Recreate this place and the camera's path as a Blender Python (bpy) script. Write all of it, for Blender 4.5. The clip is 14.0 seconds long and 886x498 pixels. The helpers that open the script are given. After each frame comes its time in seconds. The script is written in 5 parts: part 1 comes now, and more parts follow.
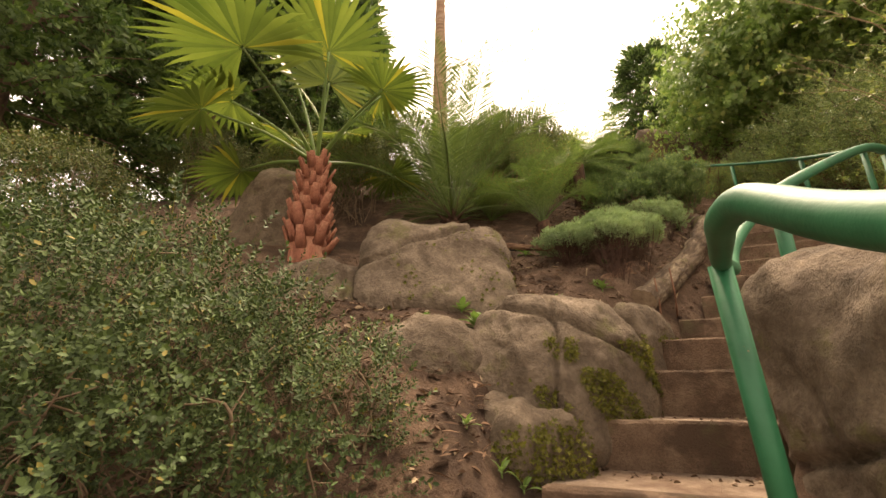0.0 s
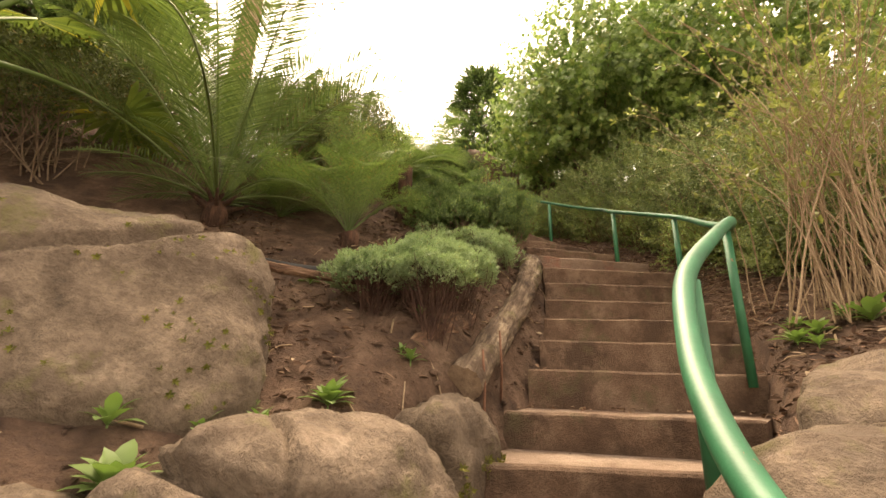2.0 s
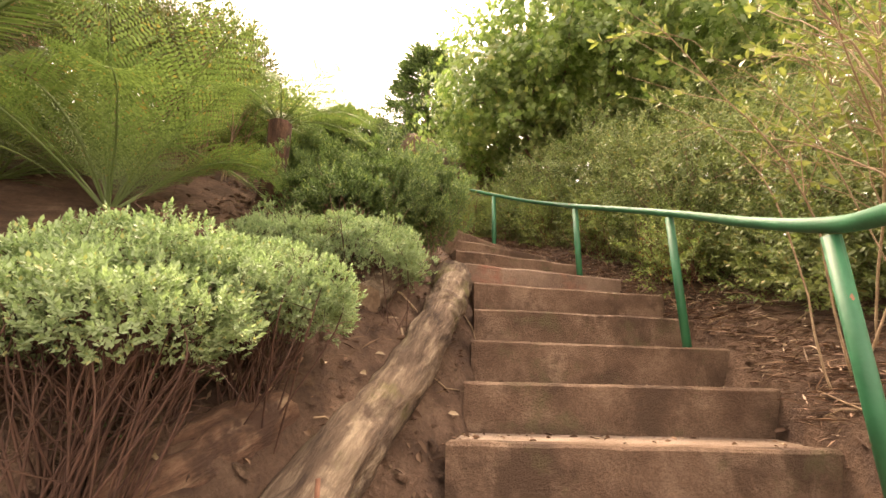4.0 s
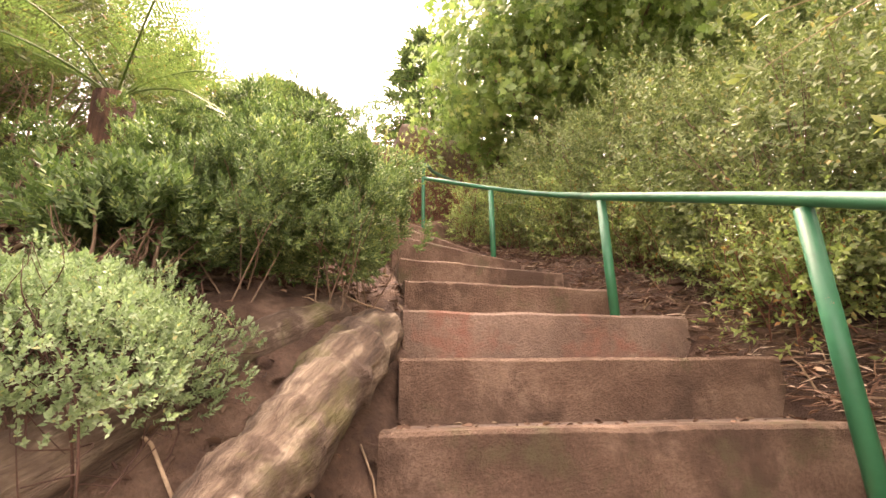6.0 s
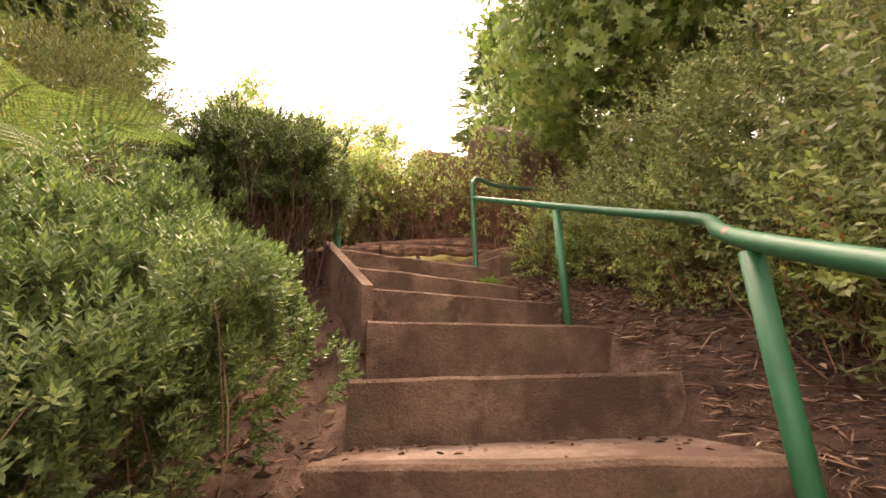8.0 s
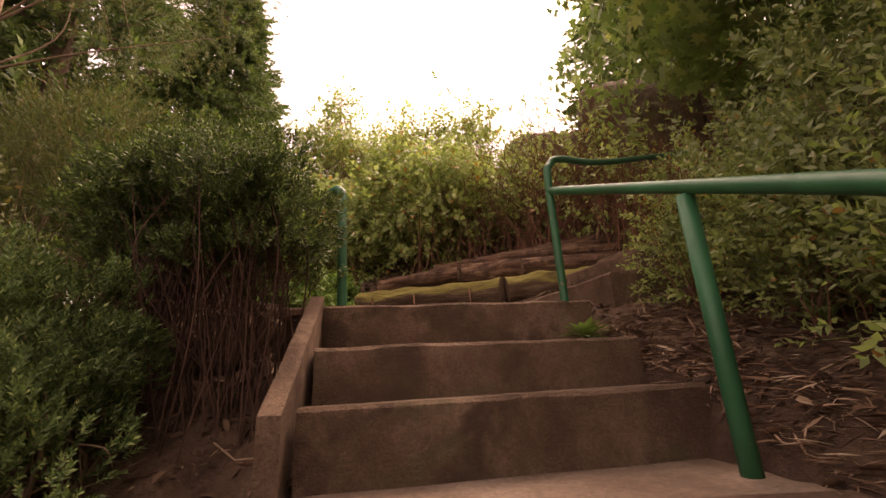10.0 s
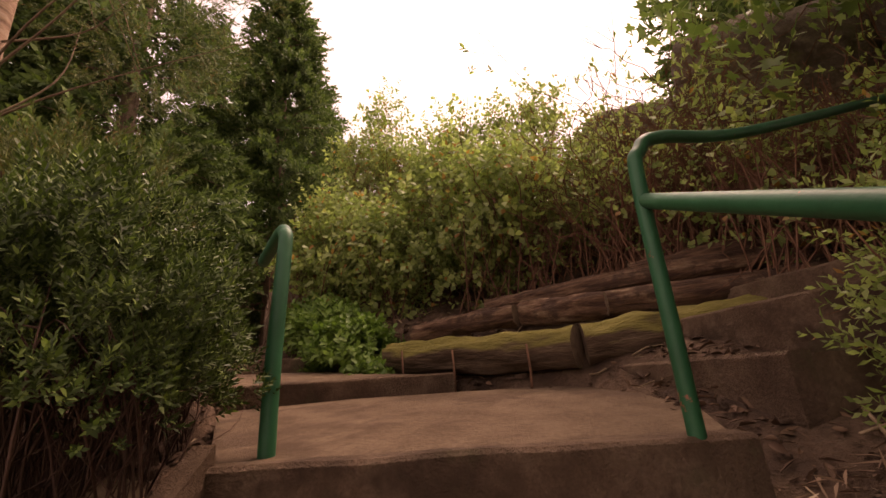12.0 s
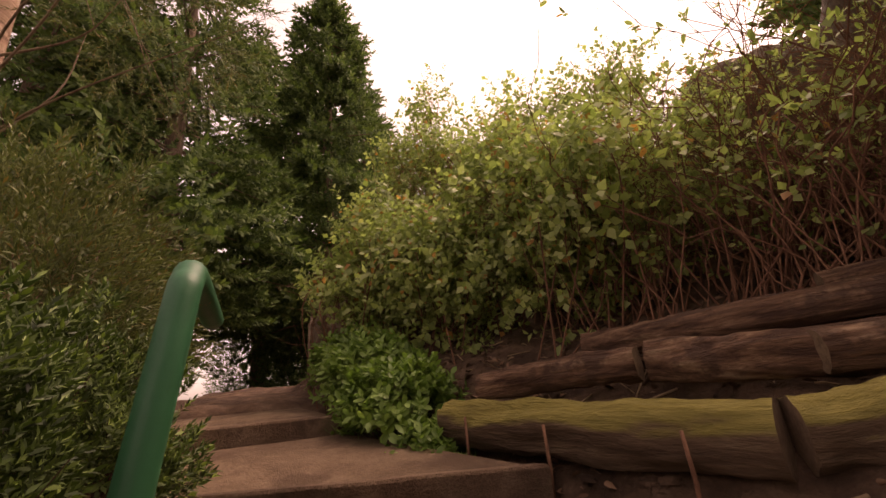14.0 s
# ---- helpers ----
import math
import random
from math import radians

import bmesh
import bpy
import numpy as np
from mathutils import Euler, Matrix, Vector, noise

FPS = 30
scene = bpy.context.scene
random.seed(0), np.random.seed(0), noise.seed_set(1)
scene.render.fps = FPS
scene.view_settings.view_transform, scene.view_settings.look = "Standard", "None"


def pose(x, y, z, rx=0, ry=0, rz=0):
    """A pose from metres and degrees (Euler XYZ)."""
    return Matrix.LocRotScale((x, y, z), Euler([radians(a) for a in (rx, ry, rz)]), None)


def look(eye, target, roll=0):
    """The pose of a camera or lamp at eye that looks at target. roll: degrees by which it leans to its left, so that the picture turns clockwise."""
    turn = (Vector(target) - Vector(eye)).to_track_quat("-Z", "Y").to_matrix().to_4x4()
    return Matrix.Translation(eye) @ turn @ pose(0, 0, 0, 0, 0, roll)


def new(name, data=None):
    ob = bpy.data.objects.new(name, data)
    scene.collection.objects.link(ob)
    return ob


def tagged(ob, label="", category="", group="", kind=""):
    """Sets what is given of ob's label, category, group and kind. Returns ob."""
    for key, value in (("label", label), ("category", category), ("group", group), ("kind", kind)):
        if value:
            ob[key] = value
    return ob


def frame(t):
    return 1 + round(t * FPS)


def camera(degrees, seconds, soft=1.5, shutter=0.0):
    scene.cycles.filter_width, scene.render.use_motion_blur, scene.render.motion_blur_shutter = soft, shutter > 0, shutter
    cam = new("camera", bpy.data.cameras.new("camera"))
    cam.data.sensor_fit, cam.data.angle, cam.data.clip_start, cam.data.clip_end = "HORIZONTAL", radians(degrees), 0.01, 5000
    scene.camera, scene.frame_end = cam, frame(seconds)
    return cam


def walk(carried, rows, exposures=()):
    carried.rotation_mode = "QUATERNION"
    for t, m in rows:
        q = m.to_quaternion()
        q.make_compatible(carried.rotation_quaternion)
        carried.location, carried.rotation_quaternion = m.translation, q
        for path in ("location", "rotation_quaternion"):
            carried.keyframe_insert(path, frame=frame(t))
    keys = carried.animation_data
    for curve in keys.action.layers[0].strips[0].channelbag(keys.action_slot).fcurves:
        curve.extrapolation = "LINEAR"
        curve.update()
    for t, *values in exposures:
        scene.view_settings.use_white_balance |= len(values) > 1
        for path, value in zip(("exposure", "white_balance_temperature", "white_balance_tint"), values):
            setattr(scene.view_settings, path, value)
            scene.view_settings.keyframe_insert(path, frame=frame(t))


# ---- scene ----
cam = camera(93.8, 14.0)
PATH = [
    (0, (1.107, -0.06, 0.503), (0.794, 1.828, 1.082), -0.2),
    (0.5, (1.125, 0.329, 0.622), (1.027, 2.243, 1.194), 0.4),
    (1, (1.22, 0.607, 0.795), (1.476, 2.508, 1.362), 1.2),
    (1.5, (1.326, 1.024, 1.052), (1.798, 2.884, 1.616), 1.4),
    (2, (1.395, 1.418, 1.21), (1.934, 3.259, 1.775), 1.4),
    (2.5, (1.655, 1.766, 1.333), (2.267, 3.582, 1.903), 1.4),
    (3, (1.938, 2.243, 1.383), (2.639, 4.029, 1.948), 1.8),
    (3.2, (2.031, 2.401, 1.441), (2.784, 4.165, 2.01), 1.8),
    (5.3, (3.258, 3.71, 2.235), (3.979, 5.489, 2.795), 0.1),
    (5.5, (3.37, 3.819, 2.258), (4.065, 5.609, 2.814), -0.1),
    (6, (3.604, 4.126, 2.429), (4.211, 5.947, 2.992), -0.4),
    (6.5, (3.89, 4.35, 2.605), (4.392, 6.203, 3.165), -0.8),
    (7, (4.094, 4.652, 2.708), (4.361, 6.552, 3.273), -1.5),
    (7.2, (4.173, 4.755, 2.812), (4.385, 6.659, 3.387), -1.5),
    (9.3, (5.145, 6.025, 3.588), (4.754, 7.901, 4.162), -2.6),
    (9.5, (5.157, 6.164, 3.578), (4.673, 8.013, 4.165), -2.9),
    (10, (5.158, 6.503, 3.828), (4.504, 8.301, 4.411), -3.1),
    (10.5, (5.199, 6.827, 4.003), (4.456, 8.591, 4.583), -3.2),
    (11, (5.077, 7.098, 4.132), (4.16, 8.773, 4.728), -3.8),
    (11.5, (5.062, 7.323, 4.309), (4.049, 8.937, 4.914), -3.8),
    (12, (5.089, 7.621, 4.41), (4.077, 9.236, 5.014), -4.0),
    (12.5, (5.02, 7.857, 4.518), (4.004, 9.47, 5.123), -4.0),
    (13, (4.86, 8.049, 4.647), (3.817, 9.641, 5.262), -4.2),
    (13.5, (4.697, 8.192, 4.672), (3.579, 9.728, 5.295), -4.5),
    (14, (4.514, 8.397, 4.813), (3.288, 9.842, 5.452), -4.8),
]
walk(cam, [(t, look(eye, target, roll)) for t, eye, target, roll in PATH], exposures=[(0, 2.02, 9600, 19), (1.5, 2.28, 9600, 20), (3, 2.5, 9700, 21), (5.5, 3.5, 8400, 33), (7.2, 3.18, 8500, 33), (9.3, 1.95, 9800, 45), (11, 1.3, 9600, 44), (14, 1.08, 9700, 46)])

# ---- light ----
world = bpy.data.worlds.new("sky")
scene.world = world
world.use_nodes = True
wn, wl = world.node_tree.nodes, world.node_tree.links
sky = wn.new("ShaderNodeTexSky")
sky.sky_type, sky.sun_disc = "NISHITA", False
sky.sun_elevation, sky.sun_rotation = radians(62), radians(16)
sky.air_density, sky.dust_density, sky.ozone_density = 1.0, 2.5, 1.0
cloud = wn.new("ShaderNodeHueSaturation")
cloud.inputs["Saturation"].default_value = 0.18
wl.new(sky.outputs[0], cloud.inputs["Color"])
wl.new(cloud.outputs[0], wn["Background"].inputs["Color"])
wn["Background"].inputs["Strength"].default_value = 0.15
sun = new("sun", bpy.data.lights.new("sun", "SUN"))
sun.data.energy, sun.data.angle, sun.data.color = 1.2, radians(30), (1.0, 0.94, 0.84)
sun.matrix_world = look((8, 20, 30), (4, 6, 2))

# ---- mesh helpers ----
R = 0.248  # rise of one step
rng = np.random.default_rng(7)


def mesh_np(name, V, faces, mat, smooth=False):
    """A mesh from vertices (n, 3) and a list of face arrays (each m x 3 or m x 4)."""
    me = bpy.data.meshes.new(name)
    V = np.asarray(V, dtype=np.float32)
    loops = np.concatenate([np.asarray(f, dtype=np.int32).ravel() for f in faces])
    counts = np.concatenate([np.full(len(f), len(f[0]), dtype=np.int32) for f in faces if len(f)])
    me.vertices.add(len(V))
    me.vertices.foreach_set("co", V.ravel())
    me.loops.add(len(loops))
    me.loops.foreach_set("vertex_index", loops)
    me.polygons.add(len(counts))
    me.polygons.foreach_set("loop_start", np.concatenate([[0], np.cumsum(counts)[:-1]]).astype(np.int32))
    if smooth:
        me.polygons.foreach_set("use_smooth", np.ones(len(counts), dtype=bool))
    me.update(calc_edges=True)
    me.materials.append(mat)
    return me


def part(name, data, parent=None, label="", at=None):
    ob = new(name, data)
    if parent is not None:
        ob.parent = parent
    if at is not None:
        ob.matrix_basis = at
    if label:
        ob["label"] = label
    return ob


def thing(name, x, y, z, label, category, group="", kind="", rz=0.0):
    ob = new(name)
    ob.matrix_basis = pose(x, y, z, 0, 0, rz)
    return tagged(ob, label, category, group, kind)


def repeat(tpl, P, X, S=None):
    """Copies of a template (V, faces) at places P with axes X (n, 3, 3, columns) and scales S."""
    V, faces = tpl
    n, m = len(P), len(V)
    if S is None:
        S = np.ones(n)
    W = np.einsum("nij,mj->nmi", X, V) * np.asarray(S).reshape(n, 1, 1) + P[:, None, :]
    off = (np.arange(n) * m)[:, None, None]
    return W.reshape(-1, 3), [(np.asarray(f)[None] + off).reshape(-1, len(f[0])) for f in faces if len(f)]


def merge(*some):
    """Joins several (V, faces) into one."""
    Vs, tri, quad, k = [], [], [], 0
    for V, faces in some:
        for f in faces:
            if len(f):
                (tri if len(f[0]) == 3 else quad).append(np.asarray(f) + k)
        Vs.append(np.asarray(V))
        k += len(V)
    out = []
    if tri:
        out.append(np.concatenate(tri))
    if quad:
        out.append(np.concatenate(quad))
    return np.concatenate(Vs), out


def unit(v):
    v = np.asarray(v, dtype=float)
    return v / np.maximum(np.linalg.norm(v, axis=-1, keepdims=True), 1e-9)


def axes_of(D, roll=None, up=(0, 0, 1)):
    """Axes (columns: side, along, normal) whose second axis runs along D."""
    D = unit(D)
    upv = np.broadcast_to(np.asarray(up, dtype=float), D.shape)
    side = np.cross(D, upv + rng.normal(0, 0.02, D.shape))
    side = unit(side)
    nor = np.cross(side, D)
    if roll is not None:
        c, s = np.cos(roll)[:, None], np.sin(roll)[:, None]
        side, nor = side * c + nor * s, nor * c - side * s
    return np.stack([side, D, nor], axis=-1)


def tube(points, radii, sides=6, cap=True):
    """A tapered tube along points."""
    P = np.asarray(points, dtype=float)
    r = np.broadcast_to(np.asarray(radii, dtype=float), (len(P),))
    T = unit(np.gradient(P, axis=0))
    ref = np.array([0.0, 0.0, 1.0]) if abs(T[0][2]) < 0.9 else np.array([1.0, 0.0, 0.0])
    side = unit(np.cross(T, ref))
    for i in range(1, len(P)):
        v = side[i - 1] - T[i] * np.dot(side[i - 1], T[i])
        side[i] = v / max(np.linalg.norm(v), 1e-9)
    up = np.cross(side, T)
    a = np.linspace(0, 2 * np.pi, sides, endpoint=False)
    V = P[:, None] + r[:, None, None] * (np.cos(a)[None, :, None] * side[:, None] + np.sin(a)[None, :, None] * up[:, None])
    V = V.reshape(-1, 3)
    i, j = np.meshgrid(np.arange(len(P) - 1), np.arange(sides), indexing="ij")
    i, j = i.ravel(), j.ravel()
    jn = (j + 1) % sides
    quads = np.stack([i * sides + j, i * sides + jn, (i + 1) * sides + jn, (i + 1) * sides + j], 1)
    faces = [quads]
    if cap:
        k = len(V)
        V = np.concatenate([V, P[:1], P[-1:]])
        j = np.arange(sides)
        jn = (j + 1) % sides
        e = (len(P) - 1) * sides
        faces.append(np.concatenate([np.stack([jn, j, np.full(sides, k)], 1), np.stack([e + j, e + jn, np.full(sides, k + 1)], 1)]))
    return V, faces


def smooth_path(points, n):
    """A Catmull-Rom curve through points, n samples a span."""
    P = np.asarray(points, dtype=float)
    P = np.vstack([2 * P[0] - P[1], P, 2 * P[-1] - P[-2]])
    out = []
    for k in range(1, len(P) - 2):
        t = np.linspace(0, 1, n, endpoint=False)[:, None]
        a, b, c, d = P[k - 1 : k + 3]
        out.append(0.5 * (2 * b + (c - a) * t + (2 * a - 5 * b + 4 * c - d) * t * t + (3 * b - a - 3 * c + d) * t ** 3))
    return np.vstack(out + [P[-2:-1]])


def leaf(length, width, fold=0.12, droop=0.1):
    """One leaf along y: six vertices, two folded quads."""
    l, w = length, width / 2
    V = np.array([[0, 0, 0], [w * 0.8, l * 0.3, fold * w], [w * 0.85, l * 0.68, fold * w - droop * l * 0.4], [0, l, -droop * l], [-w * 0.85, l * 0.68, fold * w - droop * l * 0.4], [-w * 0.8, l * 0.3, fold * w]])
    return V, [np.array([[0, 1, 2, 3], [0, 3, 4, 5]])]


def blade(length, width, droop=0.1):
    """A narrow leaf or needle along y: four vertices."""
    l, w = length, width / 2
    V = np.array([[0, 0, 0], [w, l * 0.45, 0.2 * w], [0, l, -droop * l], [-w, l * 0.45, 0.2 * w]])
    return V, [np.array([[0, 1, 2, 3]])]


def sprig(n, length, lf, spread, tip=0.0, turns=2.4, stem=0.0):
    """A shoot along y with n leaves spiralling round it; spread: degrees off the shoot."""
    k = np.arange(n)
    a = k * turns
    s = np.radians(spread * (1 - tip * k / max(n - 1, 1)))
    D = np.stack([np.cos(a) * np.sin(s), np.cos(s), np.sin(a) * np.sin(s)], 1)
    P = np.stack([0 * a, length * (0.12 + 0.88 * k / n), 0 * a], 1)
    got = repeat(lf, P, axes_of(D, up=(0, 1, 0)), 0.75 + 0.5 * rng.random(n))
    if stem:
        got = merge(got, (np.array([[-stem, -length * 0.7, 0], [stem, -length * 0.7, 0], [0, length, 0], [0, -length * 0.7, stem]]), [np.array([[0, 1, 2], [1, 3, 2]])]))
    return got


def lump_noise(D, scale, seed):
    return np.array([noise.noise(Vector((d[0] * scale + seed, d[1] * scale - seed, d[2] * scale + 3 * seed))) for d in D])


def shell(n, centre, radii, seed, rough=0.3, depth=0.25, low=-0.5):
    """Points in the outer shell of a lumpy mound, with outward directions."""
    D = unit(rng.normal(0, 1, (int(n * 1.7) + 8, 3)))
    D = D[D[:, 2] > low][:n]
    f = 1 + rough * lump_noise(D, 2.2, seed) + 0.5 * rough * lump_noise(D, 5.5, seed + 9)
    q = f * (1 - depth * rng.random(len(D)) ** 1.6)
    P = np.asarray(centre) + D * np.asarray(radii) * q[:, None]
    return P, unit(D / np.asarray(radii))


# ---- ground plan ----
# Front edges of the steps, from the foot of the flight to the landing: ends beside the bank and beside the rail.
EDGE_L = [(1.05, -0.1), (1.1, 0.45), (1.12, 1.0), (1.15, 1.6), (1.2, 2.15), (1.39, 2.68), (1.81, 3.15), (2.22, 3.58), (2.6, 4.05), (2.98, 4.42), (3.27, 4.74), (3.52, 5.08), (3.72, 5.38), (3.87, 5.62), (3.99, 5.86), (4.08, 6.2), (4.18, 6.6), (4.22, 6.98), (4.24, 7.33), (4.2, 7.67), (4.03, 7.97), (3.77, 8.32)]
EDGE_R = [(2.0, -0.1), (2.0, 0.4), (2.02, 0.9), (2.06, 1.45), (2.18, 1.98), (2.46, 2.55), (2.95, 2.83), (3.42, 3.08), (3.92, 3.34), (4.5, 3.72), (4.9, 4.08), (5.2, 4.45), (5.5, 4.85), (5.62, 5.2), (5.7, 5.52), (5.76, 6.02), (5.7, 6.5), (5.68, 7.1), (5.7, 7.85), (5.5, 8.4), (5.33, 8.82), (5.12, 9.13)]
FIRST = -4  # number of the lowest step
LANDING = 17 * R
MID = [((a[0] + b[0]) / 2, (a[1] + b[1]) / 2) for a, b in zip(EDGE_L, EDGE_R)]
LINE = [(1.7, -14.0, FIRST * R - 2.5)] + [(p[0], p[1], (FIRST + k - 0.5) * R) for k, p in enumerate(MID)]
LINE += [(3.9, 9.25, LANDING), (2.9, 9.75, LANDING + 0.2), (1.7, 9.95, LANDING + 0.45), (-0.5, 10.5, LANDING + 0.7), (-4.0, 12.6, LANDING + 0.9), (-9.0, 17.0, LANDING + 0.9), (-30.0, 34.0, LANDING + 1.0)]
HALF = [1.0] + [0.5 * math.hypot(a[0] - b[0], a[1] - b[1]) for a, b in zip(EDGE_L, EDGE_R)] + [1.0, 0.8, 0.7, 0.6, 0.7, 0.8, 1.0]
LINE = np.array(LINE)
ALONG = np.concatenate([[0], np.cumsum(np.linalg.norm(np.diff(LINE[:, :2], axis=0), axis=1))])


def smoothstep(a, b, x):
    t = np.clip((x - a) / (b - a), 0, 1)
    return t * t * (3 - 2 * t)


def beside(P, k):
    """For places (n, 2) and one span of the path: height, metres along, metres to its right, half its width."""
    a, b = LINE[k], LINE[k + 1]
    d = b[:2] - a[:2]
    t = np.clip(((P - a[:2]) @ d) / (d @ d), 0, 1)
    q = P - (a[:2] + t[:, None] * d)
    dist = np.hypot(q[:, 0], q[:, 1])
    side = np.sign(d[1] * q[:, 0] - d[0] * q[:, 1])
    return a[2] + t * (b[2] - a[2]), ALONG[k] + t * (ALONG[k + 1] - ALONG[k]), side * dist, HALF[k] + t * (HALF[k + 1] - HALF[k])


def nearest(P):
    best = np.full(len(P), 1e9)
    z, s, u = np.zeros(len(P)), np.zeros(len(P)), np.zeros(len(P))
    for k in range(len(LINE) - 1):
        zk, sk, uk, _ = beside(P, k)
        hit = np.abs(uk) < best
        best = np.where(hit, np.abs(uk), best)
        z, s, u = np.where(hit, zk, z), np.where(hit, sk, s), np.where(hit, uk, u)
    return z, s, u


S_AT = lambda k: ALONG[1 + k - FIRST]  # metres along the path at step k


def heights(P):
    """Height of the soil: the path's own height, a bank on either side, blended over all spans of the path."""
    P = np.asarray(P, dtype=float)
    total, weight = np.zeros(len(P)), np.zeros(len(P))
    for k in range(len(LINE) - 1):
        z, s, u, half = beside(P, k)
        left, right = np.maximum(-u - half, 0), np.maximum(u - half, 0)
        upper = smoothstep(S_AT(9), S_AT(14), s)
        slope_l = (0.66 - 0.16 * smoothstep(S_AT(4), S_AT(9), s)) * (1 - upper) + 0.10 * upper
        slope_l = slope_l * smoothstep(S_AT(-3) - 1, S_AT(1), s)
        mid = smoothstep(S_AT(3), S_AT(8), s)
        base_l = (0.26 + 0.28 * smoothstep(S_AT(0), S_AT(3), s) - 0.3 * mid) * (1 - upper) * smoothstep(S_AT(-3), S_AT(1), s) * smoothstep(0.02, 0.5, left) - 0.3 * upper * smoothstep(0.0, 0.3, left)
        past = smoothstep(S_AT(16), S_AT(17) + 1.2, s)
        slope_r = 0.3 * smoothstep(S_AT(-3), S_AT(3), s) + 0.27 * past
        base_r = 0.05 * smoothstep(0, 0.3, right) + past * (0.05 * smoothstep(0.1, 0.5, right) + 1.7 * smoothstep(1.3, 3.8, right))
        bank = base_l + slope_l * 2.5 * (1 - np.exp(-left / 2.5)) + base_r + slope_r * 6.0 * (1 - np.exp(-right / 6.0))
        inside = 1 - smoothstep(half - 0.16, half + 0.02, np.abs(u))
        under = -0.5 * inside * smoothstep(S_AT(-4) - 0.5, S_AT(-4), s) * (1 - smoothstep(S_AT(17) + 3.5, S_AT(17) + 4.5, s))
        w = 1 / (np.abs(u) ** 5 + 1e-3)
        total += w * (z + bank + under)
        weight += w
    return total / weight


def bumps(P):
    return np.array([0.05 * noise.noise(Vector((x * 1.3, y * 1.3, 0))) + 0.035 * noise.noise(Vector((x * 4.1, y * 4.1, 4))) + 0.034 * noise.noise(Vector((x * 10, y * 10, 7))) for x, y in P])


def ground_z(x, y):
    return float(heights([(x, y)])[0] + bumps([(x, y)])[0])


# ---- materials ----
def node_mat(name):
    m = bpy.data.materials.new(name)
    m.use_nodes = True
    nt = m.node_tree
    return m, nt.nodes, nt.links, nt.nodes["Principled BSDF"]


def ramp(nodes, stops):
    r = nodes.new("ShaderNodeValToRGB")
    while len(r.color_ramp.elements) < len(stops):
        r.color_ramp.elements.new(0.5)
    for e, (p, c) in zip(r.color_ramp.elements, stops):
        e.position, e.color = p, (*c, 1)
    return r


def noise_tex(nodes, links, scale, detail=6, rough=0.6, stretch=None, kind="Object"):
    tc = nodes.new("ShaderNodeTexCoord")
    n = nodes.new("ShaderNodeTexNoise")
    n.inputs["Scale"].default_value, n.inputs["Detail"].default_value, n.inputs["Roughness"].default_value = scale, detail, rough
    if stretch:
        mp = nodes.new("ShaderNodeMapping")
        mp.inputs["Scale"].default_value = stretch
        links.new(tc.outputs[kind], mp.inputs["Vector"])
        links.new(mp.outputs[0], n.inputs["Vector"])
    else:
        links.new(tc.outputs[kind], n.inputs["Vector"])
    return n


def mixed(nodes, links, fac, a, b, how="MIX"):
    m = nodes.new("ShaderNodeMix")
    m.data_type, m.blend_type = "RGBA", how
    for v, k in ((fac, 0), (a, 6), (b, 7)):
        if hasattr(v, "links"):
            links.new(v, m.inputs[k])
        elif k == 0:
            m.inputs[k].default_value = v
        else:
            m.inputs[k].default_value = (*v, 1)
    return m.outputs[2]


